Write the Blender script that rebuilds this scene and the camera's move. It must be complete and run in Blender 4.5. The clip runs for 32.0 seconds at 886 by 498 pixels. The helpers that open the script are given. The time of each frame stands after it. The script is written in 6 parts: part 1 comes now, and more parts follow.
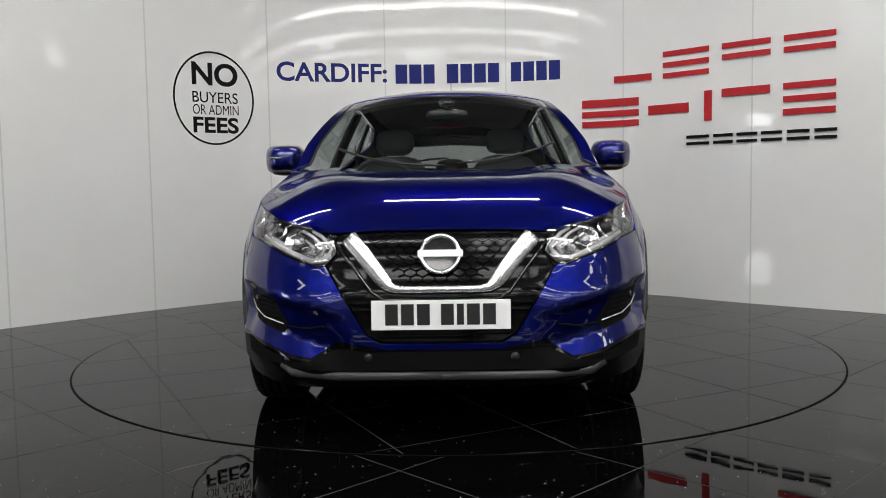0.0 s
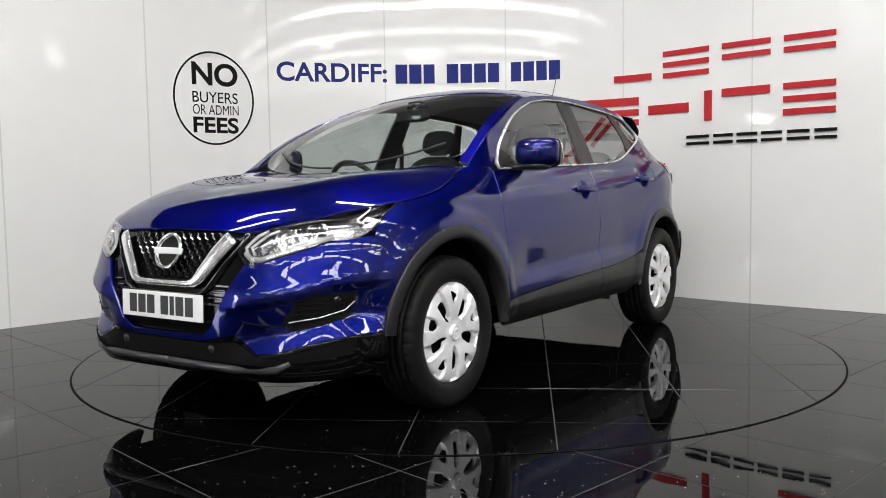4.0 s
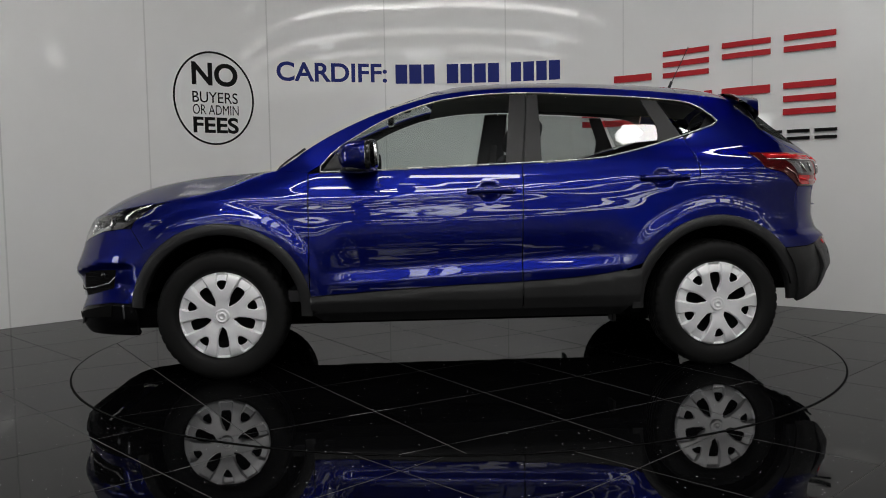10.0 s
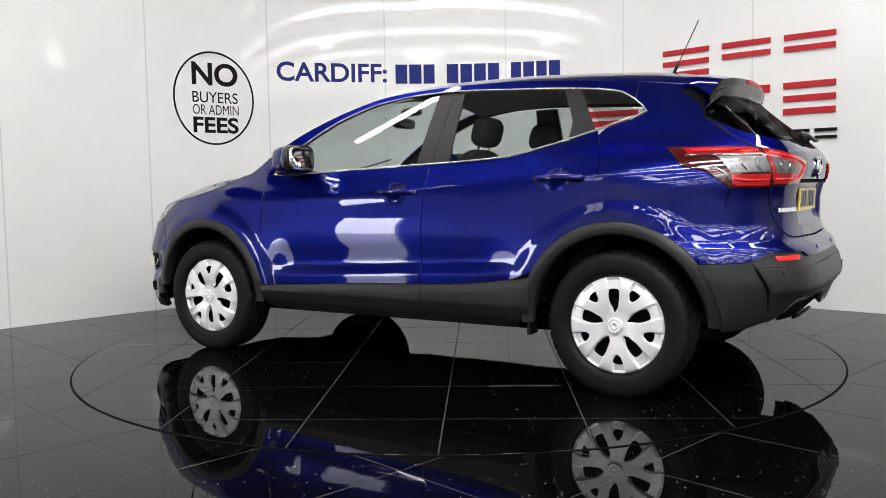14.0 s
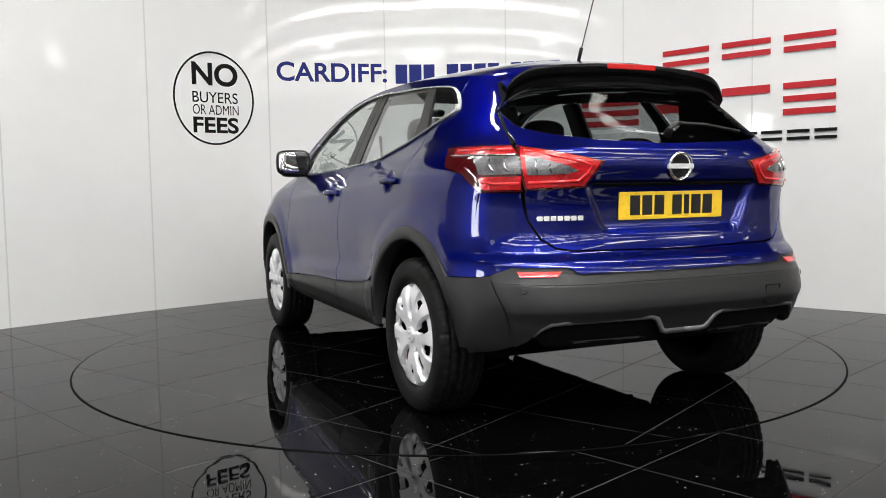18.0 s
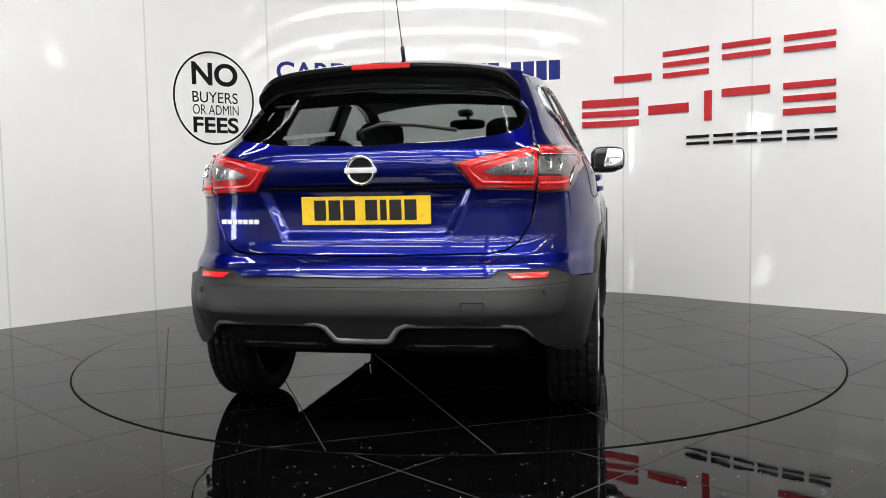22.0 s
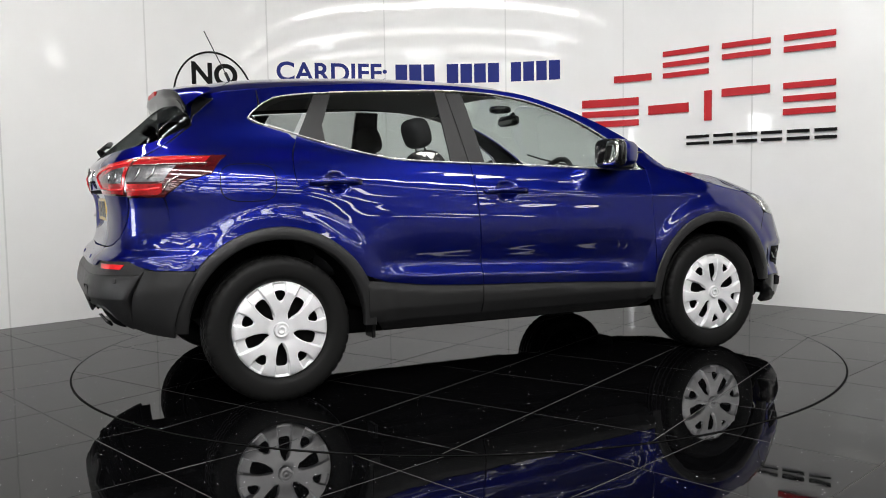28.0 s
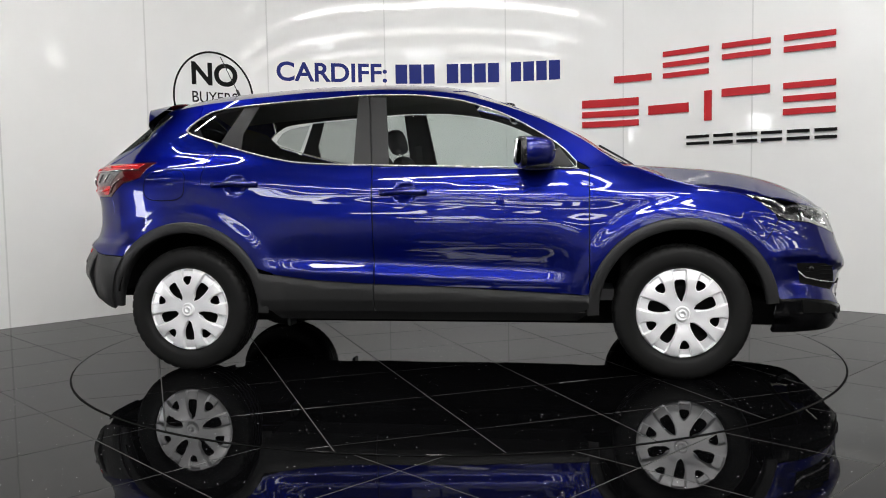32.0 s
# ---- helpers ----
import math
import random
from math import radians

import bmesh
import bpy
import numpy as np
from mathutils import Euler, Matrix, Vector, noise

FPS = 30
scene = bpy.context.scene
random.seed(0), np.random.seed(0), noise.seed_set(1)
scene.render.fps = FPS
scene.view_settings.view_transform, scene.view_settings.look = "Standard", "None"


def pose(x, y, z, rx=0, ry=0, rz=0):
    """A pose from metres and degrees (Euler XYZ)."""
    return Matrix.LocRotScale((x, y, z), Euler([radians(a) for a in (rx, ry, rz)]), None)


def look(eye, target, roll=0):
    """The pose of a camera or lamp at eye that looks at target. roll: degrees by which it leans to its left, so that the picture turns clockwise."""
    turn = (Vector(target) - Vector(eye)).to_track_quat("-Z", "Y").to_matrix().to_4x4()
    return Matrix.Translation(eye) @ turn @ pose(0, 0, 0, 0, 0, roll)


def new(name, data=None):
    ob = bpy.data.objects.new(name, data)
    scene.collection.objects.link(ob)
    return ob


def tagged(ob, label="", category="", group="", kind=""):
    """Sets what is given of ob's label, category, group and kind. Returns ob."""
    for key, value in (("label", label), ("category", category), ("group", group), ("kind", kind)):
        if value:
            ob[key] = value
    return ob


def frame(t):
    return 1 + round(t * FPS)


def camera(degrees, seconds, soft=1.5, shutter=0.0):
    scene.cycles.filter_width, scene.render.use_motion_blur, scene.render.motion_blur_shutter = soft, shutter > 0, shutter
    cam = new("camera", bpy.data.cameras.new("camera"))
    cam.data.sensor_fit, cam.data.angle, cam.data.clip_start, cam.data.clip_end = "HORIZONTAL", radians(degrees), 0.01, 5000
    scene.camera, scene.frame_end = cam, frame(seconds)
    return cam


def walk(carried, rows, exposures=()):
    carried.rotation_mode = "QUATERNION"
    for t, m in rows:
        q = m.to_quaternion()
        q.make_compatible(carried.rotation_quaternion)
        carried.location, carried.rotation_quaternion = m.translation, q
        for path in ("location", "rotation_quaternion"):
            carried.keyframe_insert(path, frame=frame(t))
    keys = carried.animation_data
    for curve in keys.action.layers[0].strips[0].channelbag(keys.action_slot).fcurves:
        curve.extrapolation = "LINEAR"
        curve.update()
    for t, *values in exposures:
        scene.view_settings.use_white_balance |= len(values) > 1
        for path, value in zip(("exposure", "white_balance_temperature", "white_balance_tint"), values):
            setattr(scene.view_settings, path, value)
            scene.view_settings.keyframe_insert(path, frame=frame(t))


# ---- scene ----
cam = camera(55.318, 32.0, soft=1.0)
EYE = (0.0, -5.309, 0.991)
FWD = (-0.01378, 0.99725, -0.07287)
STAND = look(EYE, tuple(e + f for e, f in zip(EYE, FWD)), -0.919)
EXPOSURES = [(0.0, -1.08), (2.0, -0.86), (3.5, -0.67), (6.0, -0.51), (8.0, -0.54), (9.0, -1.02), (10.5, -1.84), (12.0, -1.08), (13.0, -0.60), (17.5, -0.60), (19.0, -0.52), (20.5, -0.54), (24.0, -0.48), (25.5, -0.52), (28.0, -0.64), (30.0, -0.86), (32.0, -0.73)]
walk(cam, [(0.0, STAND), (32.0, STAND)], EXPOSURES)

# the turntable's turn: seconds and degrees
TURN_T = [0, 0.5, 1, 1.5, 2, 2.5, 3, 6, 9, 13, 19, 20.5, 22, 23, 28, 32]
TURN_A = [-90.71, -93.5, -97.2, -101.7, -106.15, -110.55, -114.86, -141.07, -166.88, -201.99, -253.82, -267.12,
          -280.46, -289.21, -333.51, -368.55]

# ---------------------------------------------------------------- light
world = bpy.data.worlds.new("hall_air")
world.use_nodes = True
world.node_tree.nodes["Background"].inputs[0].default_value = (0.5, 0.52, 0.55, 1)
world.node_tree.nodes["Background"].inputs[1].default_value = 0.05
scene.world = world


def area_lamp(name, x, y, z, sx, sy, watts, rx=0.0, rz=0.0, tint=(1.0, 0.992, 0.972)):
    lamp = bpy.data.lights.new(name, "AREA")
    lamp.shape, lamp.size, lamp.size_y, lamp.energy, lamp.color = "RECTANGLE", sx, sy, watts, tint
    ob = new(name, lamp)
    ob.matrix_world = pose(x, y, z, rx, 0, rz)
    return ob


HALL_TOP = 5.2
# Near fixtures at negative x are added fill, with no lamp known there.
LIGHT_ROWS = [(-3.4, -1.0), (-1.15, -4.2), (1.15, -4.2), (3.4, -2.9)] + [(x, -5.6) for x in (-3.4, -1.15, 1.15, 3.4)]
FAR_ROWS = [(x, y) for y in (-8.4, -11.0, -13.6, -16.6, -20.0) for x in (-5.6, -3.4, -1.15, 1.15, 3.4, 5.6)] + [(x, y) for y in (-2.9, -5.6) for x in (-5.8, 5.8)] + [(x, y) for y in (-5.8, -8.4, -11.0, -13.6, -16.6) for x in (8.2, 10.9, 13.6, 16.3)]
LIGHT_W, LIGHT_D, FAR_D = 1.9, 0.14, 0.40
NEAR_W = 2.1


def near_depth(x, y):
    """Fixture depth: broad panels, but thin for the added left lamps so they hardly reflect."""
    return 0.07 if x < 0 and y > -5 else 0.30


for lx, ly in LIGHT_ROWS:
    area_lamp("tube_light", lx, ly, HALL_TOP - 0.72, NEAR_W, near_depth(lx, ly), (66 if ly > -5 else 88) if abs(lx) < 2 else 54 if lx < 0 else 60)
# Added lamps over the turntable, no known source: they brighten the display wall.
ADDED_WASH = [(-2.7, -0.2), (2.7, -0.2), (0.2, 0.4)]
for lx, ly in ADDED_WASH:
    area_lamp("tube_light", lx, ly, HALL_TOP - 0.72, LIGHT_W, LIGHT_D, 44 if lx < 0 else 52 if lx > 1 else 84)
ROOF_LIGHTS = [(0.75, -7.1, 0.28, 2.4, 26), (0.25, -7.1, 0.28, 2.4, 26), (1.6, -16.4, 2.2, 2.6, 180), (-6.4, -12.2, 1.0, 2.6, 90), (6.4, -12.2, 1.0, 2.6, 90), (-5.2, -18.4, 1.6, 2.2, 110), (6.2, -18.4, 1.6, 2.2, 110)]
for lx, ly, lw, ld, power in ROOF_LIGHTS:
    area_lamp("skylight", lx, ly, HALL_TOP - 0.08, lw, ld, power, tint=(0.95, 0.98, 1.0))


# ---------------------------------------------------------------- materials
def nodes_of(m):
    m.use_nodes = True
    return m.node_tree.nodes, m.node_tree.links, m.node_tree.nodes["Principled BSDF"]


def mat(name, base, rough=0.5, metal=0.0, coat=0.0, vary=0.08, scale=14.0, bump=0.0, bump_scale=220.0, spec=0.5,
        rough_vary=0.06, per_piece=0.0):
    """A surface with two scales of variation in colour and roughness and a fine relief."""
    m = bpy.data.materials.new(name)
    ns, ln, b = nodes_of(m)
    b.inputs["Metallic"].default_value = metal
    b.inputs["Coat Weight"].default_value = coat
    b.inputs["Coat Roughness"].default_value = 0.02
    b.inputs["Specular IOR Level"].default_value = spec
    tc = ns.new("ShaderNodeTexCoord")
    n1, n2 = ns.new("ShaderNodeTexNoise"), ns.new("ShaderNodeTexNoise")
    n1.inputs["Scale"].default_value, n2.inputs["Scale"].default_value = scale * 0.12, scale
    n1.inputs["Detail"].default_value = n2.inputs["Detail"].default_value = 5.0
    ln.new(tc.outputs["Object"], n1.inputs["Vector"])
    ln.new(tc.outputs["Object"], n2.inputs["Vector"])
    mix = ns.new("ShaderNodeMath")
    mix.operation = "ADD"
    ln.new(n1.outputs["Fac"], mix.inputs[0])
    ln.new(n2.outputs["Fac"], mix.inputs[1])
    src = mix
    if per_piece:
        info = ns.new("ShaderNodeObjectInfo")
        ma = ns.new("ShaderNodeMath")
        ma.operation = "MULTIPLY_ADD"
        ma.inputs[1].default_value = per_piece
        ln.new(info.outputs["Random"], ma.inputs[0])
        ln.new(mix.outputs[0], ma.inputs[2])
        src = ma
    hue = ns.new("ShaderNodeMapRange")
    hue.inputs["From Min"].default_value, hue.inputs["From Max"].default_value = 0.6, 1.4
    hue.inputs["To Min"].default_value, hue.inputs["To Max"].default_value = 1 - vary, 1 + vary
    ln.new(src.outputs[0], hue.inputs["Value"])
    mul = ns.new("ShaderNodeMix")
    mul.data_type, mul.blend_type = "RGBA", "MULTIPLY"
    mul.inputs[0].default_value = 1.0
    mul.inputs[6].default_value = (*base, 1)
    ln.new(hue.outputs[0], mul.inputs[7])
    ln.new(mul.outputs[2], b.inputs["Base Color"])
    rr = ns.new("ShaderNodeMapRange")
    rr.inputs["From Min"].default_value, rr.inputs["From Max"].default_value = 0.6, 1.4
    rr.inputs["To Min"].default_value = max(rough - rough_vary, 0.0)
    rr.inputs["To Max"].default_value = rough + rough_vary
    ln.new(mix.outputs[0], rr.inputs["Value"])
    ln.new(rr.outputs[0], b.inputs["Roughness"])
    if bump:
        n3, bp = ns.new("ShaderNodeTexNoise"), ns.new("ShaderNodeBump")
        n3.inputs["Scale"].default_value = bump_scale
        bp.inputs["Strength"].default_value, bp.inputs["Distance"].default_value = bump, 0.002
        ln.new(tc.outputs["Object"], n3.inputs["Vector"])
        ln.new(n3.outputs["Fac"], bp.inputs["Height"])
        ln.new(bp.outputs[0], b.inputs["Normal"])
    return m


def glow(name, colour, power):
    m = bpy.data.materials.new(name)
    ns, ln, b = nodes_of(m)
    b.inputs["Base Color"].default_value = (*colour, 1)
    b.inputs["Emission Color"].default_value = (*colour, 1)
    b.inputs["Emission Strength"].default_value = power
    return m


def glass(name, tint, rough=0.0, through_share=0.9):
    """A thin pane: clear with a tint, and the gloss of glass over it."""
    m = bpy.data.materials.new(name)
    ns, ln, b = nodes_of(m)
    ns.remove(b)
    out = ns["Material Output"]
    clear, gloss, mix, lw = (ns.new("ShaderNodeBsdfTransparent"), ns.new("ShaderNodeBsdfGlossy"),
                             ns.new("ShaderNodeMixShader"), ns.new("ShaderNodeLayerWeight"))
    clear.inputs[0].default_value = (*tint, 1)
    gloss.inputs["Roughness"].default_value = rough
    gloss.inputs[0].default_value = (through_share, through_share, through_share, 1)
    lw.inputs[0].default_value = 0.5
    po, ma = ns.new("ShaderNodeMath"), ns.new("ShaderNodeMath")
    po.operation, ma.operation = "POWER", "MULTIPLY_ADD"
    po.inputs[1].default_value = 4.0
    ma.inputs[1].default_value, ma.inputs[2].default_value = 0.92, 0.075
    ln.new(lw.outputs["Facing"], po.inputs[0])
    ln.new(po.outputs[0], ma.inputs[0])
    ln.new(ma.outputs[0], mix.inputs[0])
    ln.new(clear.outputs[0], mix.inputs[1])
    ln.new(gloss.outputs[0], mix.inputs[2])
    ln.new(mix.outputs[0], out.inputs[0])
    return m


def flake_paint(name, base):
    m = mat(name, base, 0.35, 0.90, 1.0, vary=0.05, scale=6, spec=0.0, rough_vary=0.02)
    ns, ln, b = nodes_of(m)
    b.inputs["Coat IOR"].default_value = 1.55
    b.inputs["Coat Roughness"].default_value = 0.006
    b.inputs["Specular Tint"].default_value = (0.12, 0.13, 0.25, 1)
    tc, vo, bp = ns.new("ShaderNodeTexCoord"), ns.new("ShaderNodeTexVoronoi"), ns.new("ShaderNodeBump")
    vo.inputs["Scale"].default_value = 900
    bp.inputs["Strength"].default_value, bp.inputs["Distance"].default_value = 0.02, 0.0003
    ln.new(tc.outputs["Object"], vo.inputs["Vector"])
    ln.new(vo.outputs["Distance"], bp.inputs["Height"])
    ln.new(bp.outputs[0], b.inputs["Normal"])
    return m


def granite(name):
    m = mat(name, (0.0014, 0.0014, 0.0016), 0.022, 0.0, 0.0, vary=0.4, scale=30, spec=0.24, rough_vary=0.018, per_piece=0.25)
    ns, ln, b = nodes_of(m)
    tc, vo, ramp = ns.new("ShaderNodeTexCoord"), ns.new("ShaderNodeTexVoronoi"), ns.new("ShaderNodeMapRange")
    vo.inputs["Scale"].default_value = 42
    ramp.inputs["From Min"].default_value, ramp.inputs["From Max"].default_value = 0.105, 0.080
    col = b.inputs["Base Color"].links[0].from_socket
    mix = ns.new("ShaderNodeMix")
    mix.data_type = "RGBA"
    mix.inputs[7].default_value = (0.75, 0.76, 0.78, 1)
    ln.new(tc.outputs["Object"], vo.inputs["Vector"])
    ln.new(vo.outputs["Distance"], ramp.inputs["Value"])
    vr, gt, mu = ns.new("ShaderNodeSeparateColor"), ns.new("ShaderNodeMath"), ns.new("ShaderNodeMath")
    gt.operation, mu.operation = "GREATER_THAN", "MULTIPLY"
    gt.inputs[1].default_value = 0.83
    ln.new(vo.outputs["Color"], vr.inputs[0])
    ln.new(vr.outputs[0], gt.inputs[0])
    ln.new(gt.outputs[0], mu.inputs[0])
    ln.new(ramp.outputs[0], mu.inputs[1])
    ln.new(mu.outputs[0], mix.inputs[0])
    ln.new(col, mix.inputs[6])
    ln.new(mix.outputs[2], b.inputs["Base Color"])
    sway, lift = ns.new("ShaderNodeTexNoise"), ns.new("ShaderNodeBump")
    sway.inputs["Scale"].default_value, sway.inputs["Detail"].default_value = 2.6, 3.0
    lift.inputs["Strength"].default_value, lift.inputs["Distance"].default_value = 0.35, 0.002
    ln.new(tc.outputs["Object"], sway.inputs["Vector"])
    ln.new(sway.outputs["Fac"], lift.inputs["Height"])
    ln.new(lift.outputs[0], b.inputs["Normal"])
    dull, blend = ns.new("ShaderNodeBsdfDiffuse"), ns.new("ShaderNodeMixShader")
    blend.inputs[0].default_value = 0.26
    ln.new(mix.outputs[2], dull.inputs[0])
    ln.new(b.outputs[0], blend.inputs[1])
    ln.new(dull.outputs[0], blend.inputs[2])
    ln.new(blend.outputs[0], ns["Material Output"].inputs[0])
    return m


PAINT = flake_paint("blue_metallic_paint", (0.0030, 0.0074, 0.150))
LAMP_SILVER = mat("lamp_reflector_silver", (0.88, 0.88, 0.89), 0.25, 0.7, vary=0.25, scale=60)
LAMP_CLEAR = mat("clear_lamp_insert", (0.17, 0.17, 0.175), 0.16, 0.6, coat=0.7, vary=0.7, scale=120, bump=0.8, bump_scale=150)
GUIDE = mat("white_light_guide", (0.52, 0.52, 0.53), 0.2, 0.3, coat=0.8, vary=0.05)
AMBER = mat("amber_lamp", (0.6, 0.18, 0.02), 0.25, coat=0.5)
PAPER = mat("white_paper_sticker", (0.8, 0.8, 0.8), 0.6, vary=0.03)
BLACK_TRIM = mat("grained_black_plastic", (0.013, 0.013, 0.0135), 0.40, bump=0.25, bump_scale=900, vary=0.12, spec=0.42)
GLOSS_BLACK = mat("gloss_black_plastic", (0.008, 0.008, 0.009), 0.08, coat=0.6, vary=0.1, rough_vary=0.02)
SATIN_GREY = mat("satin_dark_grey_trim", (0.028, 0.028, 0.030), 0.34, 0.0, vary=0.06)
PALE_SATIN = mat("satin_grey_trim", (0.13, 0.13, 0.133), 0.34, 0.4, vary=0.06)
DARK = mat("matt_black_liner", (0.004, 0.004, 0.004), 0.85, bump=0.3, bump_scale=120, vary=0.2, spec=0.1)
RUBBER = mat("tyre_rubber", (0.005, 0.005, 0.005), 0.55, bump=0.2, bump_scale=160, vary=0.2, scale=30, spec=0.18)
BRIGHT_TRIM = mat("bright_satin_strip", (0.80, 0.80, 0.80), 0.26, 0.55, coat=0.5, vary=0.03)
CHROME = mat("bright_chrome", (0.86, 0.86, 0.86), 0.06, 1.0, vary=0.03, rough_vary=0.03)
SILVER = mat("silver_wheel_trim_paint", (0.84, 0.84, 0.86), 0.30, 0.3, coat=0.4, vary=0.02, rough_vary=0.02)
WHITE_PLATE = mat("white_reflective_plate", (0.82, 0.82, 0.82), 0.35, vary=0.03)
YELLOW_PLATE = mat("yellow_reflective_plate", (0.85, 0.55, 0.03), 0.3, coat=0.5, vary=0.04)
BAR_BLACK = mat("black_print", (0.012, 0.012, 0.012), 0.4, vary=0.08)
RED_LENS = mat("dark_red_lamp_lens", (0.06, 0.002, 0.003), 0.08, coat=1.0, vary=0.3, scale=50, spec=0.6)
RED_BRIGHT = mat("bright_red_light_guide", (0.72, 0.016, 0.02), 0.22, coat=1.0, vary=0.12, scale=60)
RED_FLUTED = mat("fluted_red_lamp_lens", (0.50, 0.010, 0.014), 0.18, 0.3, coat=1.0, vary=0.5, scale=90, bump=0.8, bump_scale=60)
LAMP_SMOKE = mat("smoked_chrome_lamp_housing", (0.34, 0.34, 0.35), 0.22, 0.9, coat=0.6, vary=0.35, scale=50)
CLEAR_LENS = glass("clear_lamp_cover", (0.97, 0.97, 0.97))
PANE = glass("tinted_window_glass", (0.78, 0.83, 0.81))
PANE_DARK = glass("privacy_glass", (0.66, 0.69, 0.68))
REAR_PANE = glass("heated_rear_glass", (0.38, 0.40, 0.40), rough=0.03, through_share=0.05)
SATIN_BLACK = mat("satin_black_plastic", (0.003, 0.003, 0.0034), 0.07, vary=0.1, spec=0.22, rough_vary=0.02)
SATIN_CHROME = mat("satin_chrome", (0.86, 0.86, 0.87), 0.20, 0.85, coat=0.3, vary=0.04)
RED_PLAIN = mat("red_brake_lens", (0.52, 0.012, 0.012), 0.35, vary=0.15, scale=60, spec=0.3)
MIRROR = mat("mirror_glass", (0.9, 0.9, 0.9), 0.01, 1.0, vary=0.01, rough_vary=0.005)
CLOTH = mat("dark_grey_seat_cloth", (0.035, 0.035, 0.038), 0.9, bump=0.5, bump_scale=400, vary=0.2, scale=60)
CABIN = mat("charcoal_cabin_plastic", (0.03, 0.03, 0.032), 0.6, bump=0.2, bump_scale=500, vary=0.1)
ROOF_LINING = mat("pale_grey_headlining", (0.34, 0.33, 0.32), 0.9, bump=0.3, bump_scale=500, vary=0.05)
WALL_WHITE = mat("white_gloss_wall_panel", (0.80, 0.80, 0.79), 0.035, vary=0.02, scale=5, rough_vary=0.03, spec=0.5, per_piece=0.1, bump=0.35, bump_scale=1.6)
JOINT_WHITE = mat("pale_joint_strip", (0.62, 0.62, 0.61), 0.4, vary=0.06)
GRANITE = granite("polished_black_granite")
GROUT = mat("dark_joint", (0.032, 0.032, 0.032), 0.85, vary=0.3)
RIM_METAL = mat("dark_edge_rim", (0.002, 0.002, 0.002), 0.8, vary=0.2, spec=0.05)
SIGN_BLUE = mat("navy_vinyl_lettering", (0.014, 0.024, 0.17), 0.4, vary=0.05, spec=0.15)
SIGN_BLACK = mat("black_vinyl_lettering", (0.005, 0.005, 0.005), 0.45, vary=0.05, spec=0.12)
SIGN_RED = mat("red_acrylic_sign", (0.46, 0.018, 0.024), 0.35, coat=0.0, vary=0.06, spec=0.25)
HALL_GREY = mat("pale_hall_sheeting", (0.46, 0.45, 0.44), 0.7, vary=0.15, scale=3)
ROOF_DARK = mat("grey_roof_sheeting", (0.22, 0.22, 0.225), 0.7, vary=0.15, scale=3)
STEEL = mat("painted_roof_steel", (0.16, 0.15, 0.14), 0.5, 0.2, vary=0.2)
TUBE_GLOW = glow("lit_tube", (1.0, 0.98, 0.95), 16.0)
FAR_GLOW = glow("lit_batten", (1.0, 0.98, 0.95), 20.0)
DAY_GLOW = glow("daylight_sheet", (0.93, 0.97, 1.0), 4.4)
SKY_GLOW = glow("lit_skylight_sheet", (0.93, 0.97, 1.0), 6.0)
DOOR_GLOW = glow("open_daylight", (0.95, 0.97, 1.0), 17.0)


# ---------------------------------------------------------------- mesh helpers
def mesh_of(name, verts, faces, smooth=False, normals=None):
    me = bpy.data.meshes.new(name)
    me.from_pydata([tuple(v) for v in verts], [], faces)
    me.update()
    if smooth:
        me.polygons.foreach_set("use_smooth", [True] * len(me.polygons))
    if normals is not None:
        me.normals_split_custom_set_from_vertices([tuple(n) for n in normals])
    return me


def part(name, shape, material, parent=None, label="", smooth=False):
    """Links a bmesh, a mesh or (verts, faces) as ONE mesh object under parent."""
    if isinstance(shape, bmesh.types.BMesh):
        me = bpy.data.meshes.new(name)
        bmesh.ops.recalc_face_normals(shape, faces=shape.faces)
        shape.to_mesh(me)
        shape.free()
        if smooth:
            me.polygons.foreach_set("use_smooth", [True] * len(me.polygons))
    elif isinstance(shape, tuple):
        me = mesh_of(name, shape[0], shape[1], smooth)
    else:
        me = shape
    if material is not None and not me.materials:
        me.materials.append(material)
    ob = new(name, me)
    if parent is not None:
        ob.parent = parent
    if label:
        ob["label"] = label
    return ob


def box(cx, cy, cz, sx, sy, sz, bevel=0.0, m=None, bm=None):
    bm = bm or bmesh.new()
    got = bmesh.ops.create_cube(bm, size=1.0, matrix=(m or Matrix()) @ Matrix.LocRotScale((cx, cy, cz), None, (sx, sy, sz)))
    if bevel:
        edges = list({e for v in got["verts"] for e in v.link_edges})
        bmesh.ops.bevel(bm, geom=edges, offset=bevel, segments=3, affect="EDGES", profile=0.5)
    return bm


def lathe(profile, steps, axis="Y", close=False):
    """Turns (radius, along) points round the axis. Returns verts, faces."""
    verts, faces, n = [], [], len(profile)
    for k in range(steps):
        a = 2 * math.pi * k / steps
        for r, h in profile:
            p, q = r * math.cos(a), r * math.sin(a)
            verts.append((p, h, q) if axis == "Y" else (p, q, h) if axis == "Z" else (h, p, q))
    for k in range(steps):
        k2 = (k + 1) % steps
        for i in range(n if close else n - 1):
            j = (i + 1) % n
            faces.append((k * n + i, k * n + j, k2 * n + j, k2 * n + i))
    return verts, faces


